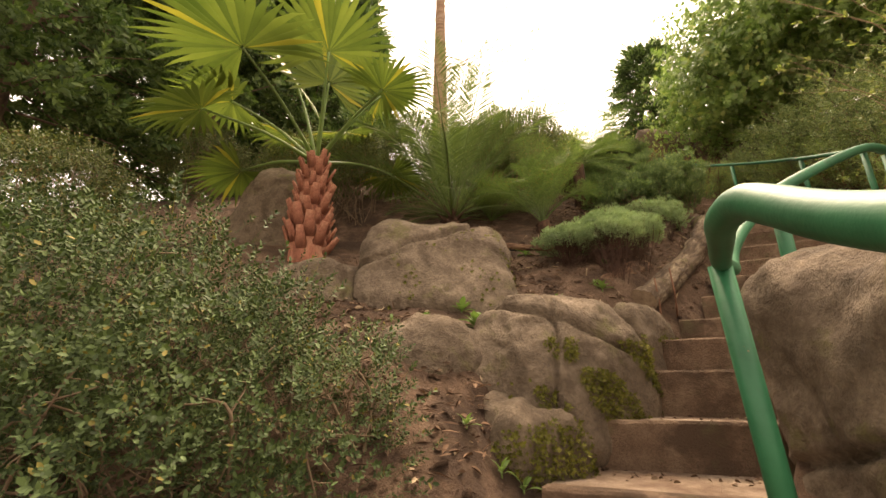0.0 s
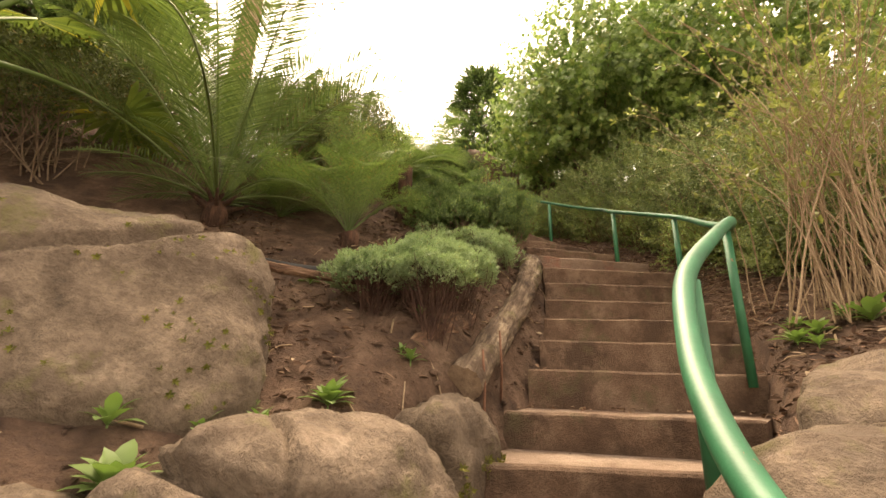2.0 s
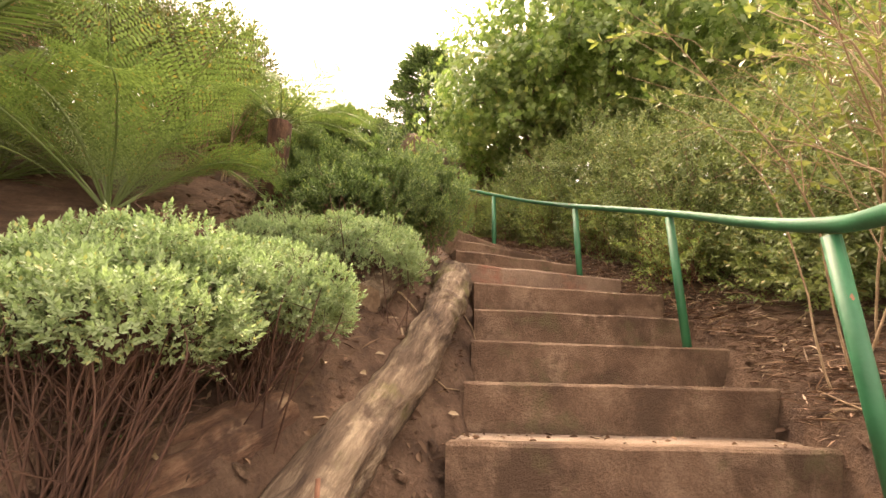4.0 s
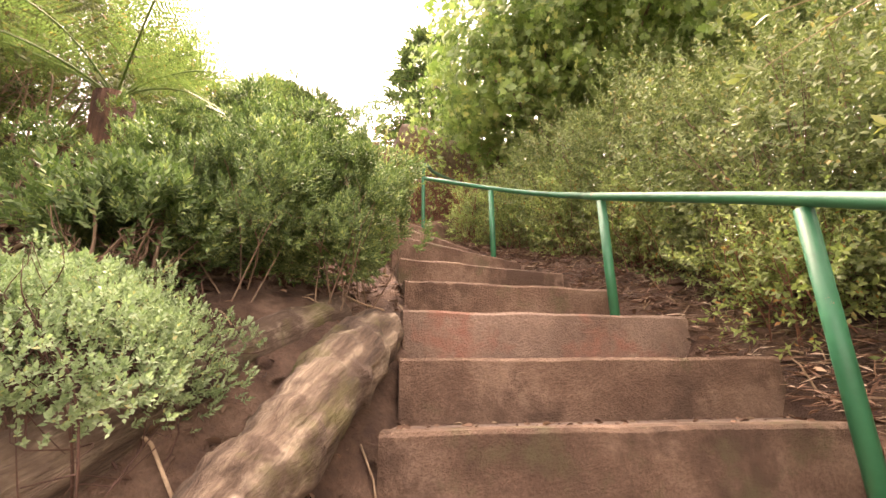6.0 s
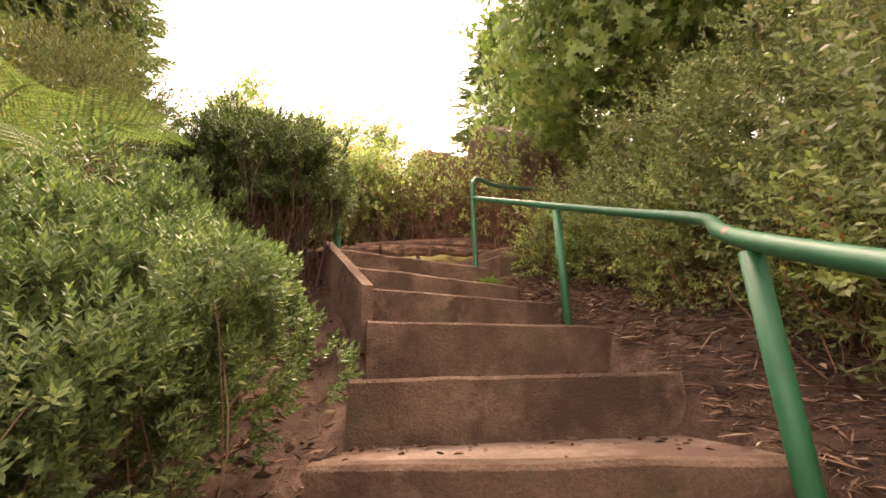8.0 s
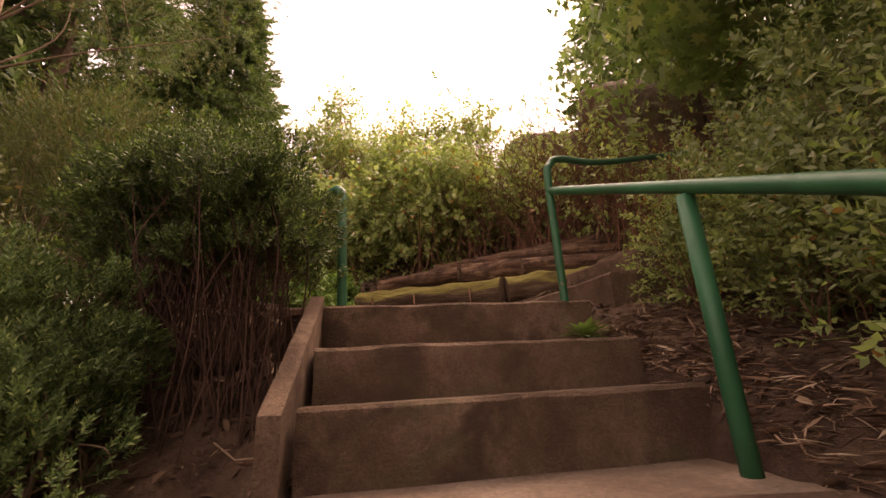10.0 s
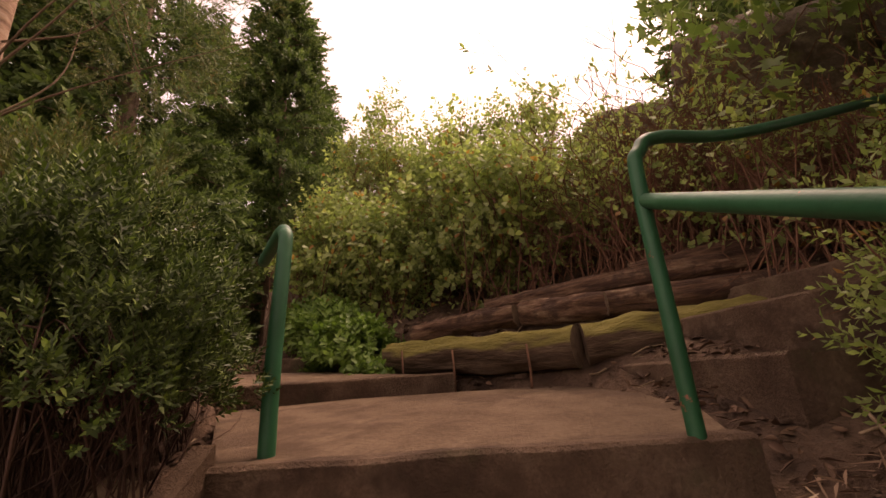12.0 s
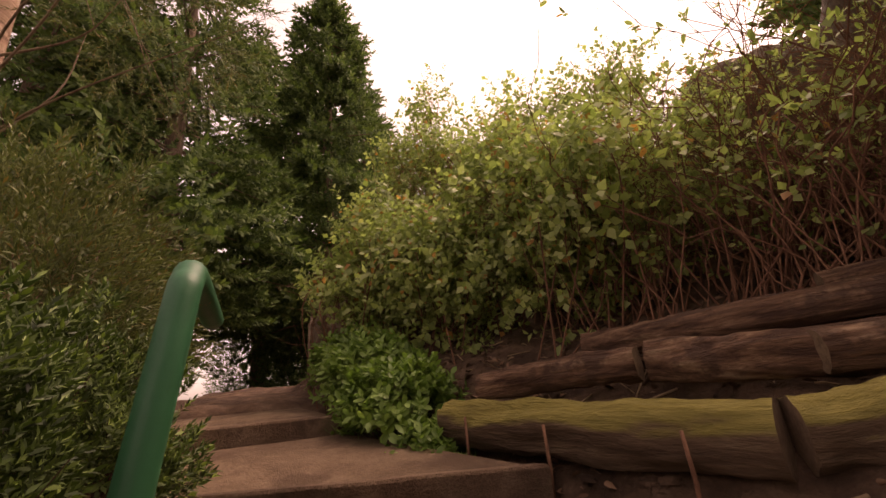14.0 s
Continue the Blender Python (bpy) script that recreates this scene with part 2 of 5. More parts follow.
def surface(name, stops, scale, rough=0.9, bump=0.3, fine=40.0, stretch=None, stain=None, stain_scale=1.2, moss=None, spec=0.3, kind="Object", mossy_top=None):
    """Coarse and fine variation, stains and, on faces that look up, moss or soil."""
    m, n, l, b = node_mat(name)
    big = noise_tex(n, l, scale, 7, 0.62, stretch, kind)
    small = noise_tex(n, l, fine, 5, 0.7, stretch, kind)
    r = ramp(n, stops)
    l.new(big.outputs[0], r.inputs[0])
    grain = ramp(n, [(0.3, (0.62, 0.62, 0.62)), (0.7, (1.25, 1.25, 1.25))])
    l.new(small.outputs[0], grain.inputs[0])
    col = mixed(n, l, 0.75, r.outputs[0], grain.outputs[0], "MULTIPLY")
    if stain:
        st = noise_tex(n, l, stain_scale, 4, 0.7, None, kind)
        f = ramp(n, [(0.5, (0, 0, 0)), (0.62, (1, 1, 1))])
        l.new(st.outputs[0], f.inputs[0])
        col = mixed(n, l, f.outputs[0], col, stain)
    if moss:
        st = noise_tex(n, l, 3.1, 6, 0.7, None, kind)
        f = ramp(n, [(0.56, (0, 0, 0)), (0.68, (0.75, 0.75, 0.75))])
        l.new(st.outputs[0], f.inputs[0])
        col = mixed(n, l, f.outputs[0], col, moss)
    if mossy_top:
        geo = n.new("ShaderNodeNewGeometry")
        xyz = n.new("ShaderNodeSeparateXYZ")
        l.new(geo.outputs["Normal"], xyz.inputs[0])
        ragged = n.new("ShaderNodeMath")
        ragged.operation = "MULTIPLY_ADD"
        ragged.inputs[1].default_value = 1.1
        l.new(big.outputs[0], ragged.inputs[0])
        l.new(xyz.outputs[2], ragged.inputs[2])
        f = ramp(n, [(0.55, (0, 0, 0)), (0.95, (0.9, 0.9, 0.9))])
        l.new(ragged.outputs[0], f.inputs[0])
        col = mixed(n, l, f.outputs[0], col, mixed(n, l, 0.8, mossy_top, grain.outputs[0], "MULTIPLY"))
    l.new(col, b.inputs["Base Color"])
    b.inputs["Roughness"].default_value = rough
    b.inputs["Specular IOR Level"].default_value = spec
    both = n.new("ShaderNodeMath")
    both.operation = "MULTIPLY_ADD"
    both.inputs[1].default_value = 0.9
    l.new(small.outputs[0], both.inputs[0])
    l.new(big.outputs[0], both.inputs[2])
    bp = n.new("ShaderNodeBump")
    bp.inputs["Strength"].default_value, bp.inputs["Distance"].default_value = bump, 0.03
    l.new(both.outputs[0], bp.inputs["Height"])
    l.new(bp.outputs[0], b.inputs["Normal"])
    return m


def foliage(name, dark, light, old=None, share=0.06, gloss=0.45, clear=0.35):
    """Leaves: each one its own shade, some yellowed, partly letting light through."""
    m, n, l, b = node_mat(name)
    geo = n.new("ShaderNodeNewGeometry")
    stops = [(0.0, dark), (1.0 - share - 0.01, light)]
    if old:
        stops += [(1.0 - share, old)]
    r = ramp(n, stops)
    l.new(geo.outputs["Random Per Island"], r.inputs[0])
    big = noise_tex(n, l, 1.4, 3, 0.6)
    tone = ramp(n, [(0.3, (0.7, 0.75, 0.7)), (0.7, (1.2, 1.15, 1.1))])
    l.new(big.outputs[0], tone.inputs[0])
    col = mixed(n, l, 1.0, r.outputs[0], tone.outputs[0], "MULTIPLY")
    l.new(col, b.inputs["Base Color"])
    b.inputs["Roughness"].default_value = gloss
    b.inputs["Specular IOR Level"].default_value = 0.35
    tr = n.new("ShaderNodeBsdfTranslucent")
    l.new(mixed(n, l, 1.0, col, (1.15, 1.35, 0.8), "MULTIPLY"), tr.inputs["Color"])
    mx = n.new("ShaderNodeMixShader")
    mx.inputs[0].default_value = clear
    l.new(b.outputs[0], mx.inputs[1])
    l.new(tr.outputs[0], mx.inputs[2])
    l.new(mx.outputs[0], n["Material Output"].inputs["Surface"])
    return m


SOIL = surface("soil", [(0.32, (0.06, 0.036, 0.024)), (0.5, (0.12, 0.073, 0.048)), (0.68, (0.2, 0.13, 0.088))], 4.5, 1.0, 1.0, 48.0, stain=(0.06, 0.036, 0.024), stain_scale=1.4)
ENDWOOD = surface("end_grain", [(0.3, (0.12, 0.078, 0.05)), (0.7, (0.27, 0.19, 0.125))], 9.0, 0.9, 0.5, 60.0)
CONCRETE = surface("concrete", [(0.32, (0.11, 0.066, 0.043)), (0.52, (0.19, 0.122, 0.081)), (0.72, (0.29, 0.2, 0.138))], 3.4, 0.95, 1.0, 75.0, stain=(0.095, 0.06, 0.04), stain_scale=2.6, moss=(0.12, 0.105, 0.055))
TREAD = surface("trodden_tread", [(0.3, (0.16, 0.11, 0.078)), (0.5, (0.235, 0.17, 0.124)), (0.7, (0.32, 0.245, 0.185))], 2.6, 1.0, 0.7, 50.0, stain=(0.14, 0.09, 0.062), stain_scale=1.8)
STAINED = surface("red_stained_concrete", [(0.3, (0.15, 0.1, 0.072)), (0.55, (0.23, 0.16, 0.115)), (0.75, (0.32, 0.23, 0.17))], 3.0, 0.95, 0.9, 70.0, stain=(0.25, 0.125, 0.085), stain_scale=2.2)
PATHSOIL = surface("trodden_path", [(0.3, (0.11, 0.071, 0.045)), (0.5, (0.17, 0.114, 0.074)), (0.7, (0.24, 0.168, 0.112))], 2.6, 1.0, 0.8, 50.0, stain=(0.1, 0.064, 0.042), stain_scale=1.8)
ROCK = surface("sandstone", [(0.3, (0.085, 0.062, 0.043)), (0.48, (0.17, 0.127, 0.09)), (0.6, (0.235, 0.178, 0.128)), (0.72, (0.33, 0.262, 0.195))], 4.2, 0.95, 1.0, 42.0, stain=(0.11, 0.08, 0.056), stain_scale=2.2, moss=(0.14, 0.13, 0.05))
MOSS = foliage("moss", (0.07, 0.075, 0.014), (0.17, 0.16, 0.035), gloss=0.9, clear=0.2)
BARK = surface("bark", [(0.3, (0.10, 0.065, 0.045)), (0.5, (0.19, 0.13, 0.09)), (0.7, (0.30, 0.22, 0.16))], 6.0, 0.95, 0.9, 60.0, stretch=(1, 1, 0.25))
LOGWOOD = surface("old_log", [(0.36, (0.065, 0.034, 0.023)), (0.47, (0.165, 0.092, 0.058)), (0.56, (0.25, 0.15, 0.094)), (0.66, (0.4, 0.285, 0.19))], 15.0, 0.95, 1.0, 80.0, stretch=(0.1, 1, 1), stain=(0.09, 0.052, 0.036), stain_scale=5.0)
STEPLOG = surface("weathered_log", [(0.36, (0.055, 0.036, 0.025)), (0.47, (0.15, 0.105, 0.071)), (0.56, (0.24, 0.18, 0.124)), (0.66, (0.4, 0.32, 0.225))], 14.0, 0.95, 1.0, 80.0, stretch=(0.12, 1, 1), stain=(0.1, 0.068, 0.047), stain_scale=5.0, moss=(0.13, 0.12, 0.045))
MOSSLOG = surface("mossy_log", [(0.3, (0.07, 0.045, 0.03)), (0.5, (0.15, 0.1, 0.065)), (0.72, (0.27, 0.2, 0.13))], 11.0, 0.92, 1.0, 60.0, stretch=(0.14, 1, 1), mossy_top=(0.24, 0.21, 0.055))
TWIG = surface("twig", [(0.3, (0.13, 0.085, 0.055)), (0.7, (0.28, 0.2, 0.135))], 9.0, 0.9, 0.3)
PALETWIG = surface("pale_twig", [(0.3, (0.24, 0.165, 0.1)), (0.7, (0.42, 0.31, 0.2))], 9.0, 0.9, 0.3)
# Brown of the hebe stems; on two evergreen bushes it paints in shade.
BROWNSHADETWIG = surface("brown_shaded_twig", [(0.3, (0.05, 0.026, 0.019)), (0.7, (0.12, 0.064, 0.044))], 9.0, 0.9, 0.3)
FERNBARK = surface("fern_bark", [(0.3, (0.035, 0.02, 0.014)), (0.5, (0.085, 0.046, 0.03)), (0.7, (0.17, 0.09, 0.058))], 14.0, 1.0, 1.0, 60.0, stretch=(1, 1, 0.3))
REDTWIG = surface("red_twig", [(0.3, (0.12, 0.055, 0.035)), (0.7, (0.26, 0.13, 0.08))], 9.0, 0.9, 0.3)


def paint():
    m, n, l, b = node_mat("green_paint")
    chips = noise_tex(n, l, 7.0, 8, 0.75)
    f = ramp(n, [(0.655, (0, 0, 0)), (0.67, (1, 1, 1))])
    l.new(chips.outputs[0], f.inputs[0])
    tone = noise_tex(n, l, 3.0, 4)
    r = ramp(n, [(0.3, (0.006, 0.085, 0.036)), (0.7, (0.014, 0.15, 0.068))])
    l.new(tone.outputs[0], r.inputs[0])
    l.new(mixed(n, l, f.outputs[0], r.outputs[0], (0.3, 0.1, 0.055)), b.inputs["Base Color"])
    b.inputs["Roughness"].default_value = 0.5
    b.inputs["Specular IOR Level"].default_value = 0.4
    bp = n.new("ShaderNodeBump")
    bp.inputs["Strength"].default_value, bp.inputs["Distance"].default_value = 0.25, 0.004
    ripple = noise_tex(n, l, 45.0, 3)
    l.new(ripple.outputs[0], bp.inputs["Height"])
    l.new(bp.outputs[0], b.inputs["Normal"])
    return m


PAINT = paint()
L_BOX = foliage("privet_leaf", (0.022, 0.043, 0.014), (0.1, 0.155, 0.058), (0.24, 0.2, 0.06), 0.03, 0.68, 0.14)
L_HEBE = foliage("hebe_leaf", (0.15, 0.22, 0.12), (0.32, 0.42, 0.26), (0.34, 0.34, 0.17), 0.03, 0.6)
L_YEW = foliage("yew_leaf", (0.055, 0.105, 0.04), (0.185, 0.275, 0.11), (0.29, 0.36, 0.14), 0.1, 0.5, 0.28)
# Yew leaf again, darkened: the bushes' deep shade is put into its colour.
L_SHADEYEW = foliage("shaded_yew_leaf", (0.03, 0.055, 0.018), (0.1, 0.16, 0.045), (0.2, 0.29, 0.08), 0.12, 0.55, 0.2)
L_HEDGE = foliage("hedge_leaf", (0.12, 0.165, 0.07), (0.3, 0.355, 0.17), (0.34, 0.29, 0.13), 0.06, 0.5, 0.35)
L_MAPLE = foliage("maple_leaf", (0.12, 0.2, 0.065), (0.29, 0.39, 0.16), (0.36, 0.4, 0.17), 0.08, 0.5, 0.38)
L_YELLOW = foliage("spring_leaf", (0.16, 0.19, 0.065), (0.31, 0.32, 0.13), None, 0.0, 0.5, 0.35)
L_BRAMBLE = foliage("bramble_leaf", (0.17, 0.23, 0.085), (0.4, 0.47, 0.21), (0.4, 0.2, 0.08), 0.04, 0.5, 0.5)
L_CONIFER = foliage("conifer_needle", (0.04, 0.08, 0.026), (0.135, 0.2, 0.068), None, 0.0, 0.7, 0.3)
L_FERN = foliage("fern_leaf", (0.085, 0.135, 0.052), (0.2, 0.27, 0.11), (0.26, 0.2, 0.08), 0.04, 0.5, 0.38)
L_HEATH = foliage("heath_leaf", (0.05, 0.07, 0.025), (0.15, 0.17, 0.06), (0.2, 0.13, 0.05), 0.05, 0.6, 0.25)
L_PALM = foliage("palm_leaf", (0.07, 0.115, 0.04), (0.17, 0.225, 0.09), None, 0.0, 0.4, 0.3)
L_FAN = foliage("fan_leaf", (0.07, 0.1, 0.03), (0.15, 0.18, 0.055), (0.3, 0.25, 0.06), 0.05, 0.4, 0.4)
L_HERB = foliage("herb_leaf", (0.085, 0.15, 0.045), (0.21, 0.31, 0.105), None, 0.0, 0.5, 0.32)
L_NETTLE = foliage("nettle_leaf", (0.1, 0.19, 0.05), (0.22, 0.36, 0.1), None, 0.0, 0.5, 0.35)
PALMBARK = surface("palm_bark", [(0.3, (0.2, 0.075, 0.05)), (0.5, (0.36, 0.14, 0.09)), (0.72, (0.5, 0.26, 0.17))], 6.0, 0.85, 0.6, 40.0, stretch=(1, 1, 0.4))
PALEBARK = surface("pale_bark", [(0.3, (0.2, 0.11, 0.07)), (0.5, (0.36, 0.23, 0.15)), (0.72, (0.48, 0.36, 0.27))], 2.5, 0.85, 0.8, 12.0, stretch=(0.6, 0.6, 4.0))
BARKSTRIP = foliage("bark_strip", (0.11, 0.065, 0.044), (0.33, 0.215, 0.148), (0.46, 0.36, 0.27), 0.12, 0.95, 0.0)
LITTER = foliage("leaf_litter", (0.08, 0.045, 0.03), (0.23, 0.14, 0.092), (0.36, 0.27, 0.185), 0.07, 0.9, 0.0)
HOSE = surface("black_hose", [(0.3, (0.02, 0.02, 0.021)), (0.7, (0.055, 0.055, 0.055))], 5.0, 0.6, 0.2)

# ---- ground ----
def ground_mesh():
    fine = np.arange(-9, 15.001, 0.1)
    far = np.concatenate([np.geomspace(15.5, 420, 34)])
    xs = np.concatenate([-9 - (far - 15)[::-1], fine, far])
    fy = np.arange(-5, 21.001, 0.1)
    fary = np.geomspace(21.5, 420, 34)
    ys = np.concatenate([-5 - (fary - 21)[::-1], fy, fary])
    X, Y = np.meshgrid(xs, ys, indexing="ij")
    P = np.stack([X.ravel(), Y.ravel()], 1)
    Z = heights(P)
    V = np.column_stack([P, Z + bumps(P)])
    nx, ny = len(xs), len(ys)
    i, j = np.meshgrid(np.arange(nx - 1), np.arange(ny - 1), indexing="ij")
    a = (i * ny + j).ravel()
    return mesh_np("ground", V, [np.stack([a, a + ny, a + ny + 1, a + 1], 1)], SOIL, True)


tagged(part("ground", ground_mesh()), "bare brown soil bank with bark and leaf litter", "ground", kind="structure")


# ---- steps ----
def prism(outline, z0, z1, mat, name, wobble=0.0, cuts=14, seed=0, climb=0.0):
    """A slab from a front edge and a back edge (each two ends), with a worn, uneven front."""
    (fl, fr), (bl, br) = outline
    bm = bmesh.new()
    rows = []
    for k in range(cuts + 1):
        t = k / cuts
        f = Vector(fl).lerp(Vector(fr), t)
        b = Vector(bl).lerp(Vector(br), t)
        way = (f - b).normalized()
        w = wobble * noise.noise(Vector((t * 4 + seed, seed * 3.1, 0))) + 0.4 * wobble * noise.noise(Vector((t * 17 + seed, 1, 0)))
        dz = 0.4 * wobble * noise.noise(Vector((t * 5 + seed, 7, seed)))
        worn = 0.012 + 0.4 * wobble * abs(noise.noise(Vector((t * 9 + seed, 3, seed))))
        f = f + way * w
        pts = [(f.x, f.y, z0), (f.x, f.y, z1 - worn + dz), (f.x - way.x * worn, f.y - way.y * worn, z1 + dz), (b.x, b.y, z1 + dz * 0.5 + climb), (b.x, b.y, z0)]
        rows.append([bm.verts.new(p) for p in pts])
    for a, b in zip(rows, rows[1:]):
        for k in range(5):
            bm.faces.new((a[k], a[(k + 1) % 5], b[(k + 1) % 5], b[k]))
    bm.faces.new(rows[0][::-1])
    bm.faces.new(rows[-1])
    bmesh.ops.recalc_face_normals(bm, faces=bm.faces)
    me = bpy.data.meshes.new(name)
    bm.to_mesh(me)
    bm.free()
    me.materials.append(mat)
    return me


def toward(a, b, d):
    v = Vector((b[0] - a[0], b[1] - a[1])).normalized()
    return (a[0] + v.x * d, a[1] + v.y * d)


UNEVEN = {2: 0.03, 3: 0.02, 4: -0.02, 14: 0.035, 15: 0.03}  # steps that sit off the even rise


def steps():
    n = len(EDGE_L)
    for k in range(n):
        num = FIRST + k
        z = num * R + UNEVEN.get(num, 0.0)
        fl, fr = EDGE_L[k], EDGE_R[k]
        if k + 1 < n:
            bl, br = EDGE_L[k + 1], EDGE_R[k + 1]
        else:
            bl, br = (2.15, 9.3), (4.75, 10.6)
        run = Vector((MID[k][0] - (bl[0] + br[0]) / 2, MID[k][1] - (bl[1] + br[1]) / 2)).normalized()
        step = thing("step", 0, 0, 0, "worn brown concrete step with a gritty riser", "step", "steps of the garden flight")
        # riser board
        ib, ibr = (fl[0] - run.x * 0.09, fl[1] - run.y * 0.09), (fr[0] - run.x * 0.09, fr[1] - run.y * 0.09)
        part("riser", prism(((fl, fr), (ib, ibr)), z - R - 0.12, z, STAINED if num == 11 else CONCRETE, "riser", 0.022, 24, num * 1.7), step, "gritty stained riser slab")
        # tread of trodden earth behind it
        e = 0.02
        part("tread", prism(((ib, ibr), (toward(bl, fl, -e), toward(br, fr, -e))), z - R, z - 0.012, PATHSOIL if k + 1 == n else TREAD, "tread", 0.004, 12, num * 2.3, 0.13 if k + 1 == n else 0.0), step, "trodden earth tread")


steps()


# ---- rails ----
def pipe(points, r, name, n=8, sides=14):
    P = smooth_path(points, n) if n else np.array(points)
    if not np.isscalar(r):
        r = np.interp(np.linspace(0, 1, len(P)), np.linspace(0, 1, len(r)), r)
    V, F = tube(P, r, sides)
    return mesh_np(name, V, F, PAINT, True)
POSTS = [(1.885, 1.6, -0.4, 0.89), (2.8, 2.7, 0.6, 1.58), (4.36, 3.72, 1.15, 2.3), (5.28, 5.04, 1.9, 2.98), (5.49, 6.31, 2.6, 3.55), (5.51, 8.1, 3.4, 4.4)]
rail = thing("handrail", 0, 0, 0, "green painted steel pipe handrail with chipped paint", "handrail")
top = [(1.42, -1.8, -0.42), (1.45, -0.7, 0.11), (1.49, 0.2, 0.555), (1.515, 0.5, 0.69), (1.53, 0.64, 0.763), (1.54, 0.74, 0.808), (1.58, 0.9, 0.828), (1.7, 1.17, 0.862), (1.885, 1.58, 0.898), (2.01, 1.78, 0.92), (2.09, 1.94, 0.98), (2.22, 2.15, 1.11), (2.44, 2.4, 1.31), (2.82, 2.72, 1.62), (3.4, 3.04, 1.95), (3.92, 3.34, 2.2), (4.36, 3.7, 2.34), (4.75, 4.2, 2.58), (5.28, 5.04, 3.02), (5.49, 6.31, 3.585), (5.74, 6.85, 3.85), (5.72, 7.45, 4.12), (5.51, 8.1, 4.435), (4.99, 9.06, 4.93)]
part("rail", pipe(top, [0.034] * 9 + [0.035] * 4 + [0.039, 0.036, 0.034, 0.032, 0.03, 0.028, 0.028, 0.028, 0.027, 0.026, 0.026], "rail"), rail)
for x, y, z0, z1 in POSTS:
    lean = 0.09 if x < 2 else 0.0
    part("post", pipe([(x + lean, y + lean / 4, z0), (x, y, z1)], 0.041 if x < 3 else 0.031, "post", 0), rail)
part("end_loop", pipe([(4.98, 9.07, 4.0), (4.98, 9.07, 4.5), (4.98, 9.07, 5.02), (5.0, 9.1, 5.13), (5.07, 9.22, 5.22), (5.4, 9.75, 5.38), (6.3, 10.9, 5.85)], 0.025, "end_loop"), rail)
lrail = thing("rail_post", 0, 0, 0, "green pipe post with a bent top beside the landing", "handrail")
part("post", pipe([(3.79, 8.53, 3.9), (3.75, 8.57, 4.5), (3.7, 8.63, 4.95), (3.67, 8.65, 5.04), (3.58, 8.69, 5.07), (3.2, 8.87, 5.06)], 0.029, "post"), lrail)


# ---- rocks ----
def rock_mesh(radii, seed, rough=0.18, boxy=0.75, sub=6, cracks=(), mat=None):
    """A weathered boulder; cracks: planes (normal, offset, width, depth) cut into it as grooves."""
    bm = bmesh.new()
    bmesh.ops.create_icosphere(bm, subdivisions=sub, radius=1)
    for v in bm.verts:
        d = v.co.normalized()
        p = 5.0
        m = (abs(d.x) ** p + abs(d.y) ** p + abs(d.z) ** p) ** (1 / p)
        d = d * (1 + boxy * (1 / m - 1))
        q = d * 1.1 + Vector((seed * 1.7, seed * 2.3, seed * 3.1))
        f = 1 + rough * noise.noise(q) + 0.5 * rough * noise.noise(q * 2.3) + 0.2 * rough * noise.noise(q * 6) + 0.11 * rough * noise.noise(q * 15) + 0.05 * rough * noise.noise(q * 33)
        f -= 0.5 * rough * max(0.0, 0.05 - abs(noise.noise(q * 1.3 + Vector((5, 1, 2))))) * 6
        v.co = Vector((d.x * radii[0], d.y * radii[1], d.z * radii[2])) * f
        for nrm, off, wide, deep in cracks:
            g = Vector(nrm).normalized().dot(v.co) - off + 0.05 * noise.noise(v.co * 3 + Vector((seed, 0, 0)))
            v.co -= v.co.normalized() * deep * math.exp(-(g / wide) ** 2)
    me = bpy.data.meshes.new("rock")
    bm.to_mesh(me)
    bm.free()
    me.polygons.foreach_set("use_smooth", np.ones(len(me.polygons), dtype=bool))
    me.materials.append(mat or ROCK)
    return me


def rock(x, y, z, radii, seed, rz, label, rough=0.18, boxy=0.75, tilt=(0, 0), cracks=(), moss=None, sub=5, splits=()):
    """splits: cracks given in the world's own axes (a point, a normal, width, depth)."""
    at = pose(x, y, z, tilt[0], tilt[1], rz)
    back = at.inverted()
    for point, normal, wide, deep in splits:
        nrm = (back.to_3x3() @ Vector(normal)).normalized()
        cracks = [*cracks, (nrm, nrm.dot(back @ Vector(point)), wide, deep)]
    ob = new("rock", rock_mesh(radii, seed, rough, boxy, sub, cracks))
    ob.matrix_basis = at
    tagged(ob, label, "rock")
    if moss:
        # cushions of moss where the stone stays damp: below a height, on one side
        side, height, count = moss
        me = ob.data
        co = np.array([v.co for v in me.vertices])
        no = np.array([v.normal for v in me.vertices])
        f = np.array([noise.noise(Vector(c) * 3.1 + Vector((seed, 2, 1))) for c in co])
        pick = np.where((no @ unit(side) > 0.25) & (co[:, 2] < height) & (f > -0.05))[0]
        pick = rng.choice(pick, min(count, len(pick)), replace=False)
        tuft = sprig(8, 0.012, blade(0.022, 0.009), 60, 0.3)
        D = unit(no[pick] + rng.normal(0, 0.35, (len(pick), 3)))
        V, F = repeat(tuft, co[pick], axes_of(D, rng.random(len(pick)) * 6), rng.uniform(0.6, 1.5, len(pick)))
        part("moss", mesh_np("moss", V, F, MOSS), ob, "yellow-green moss cushions")
    return ob


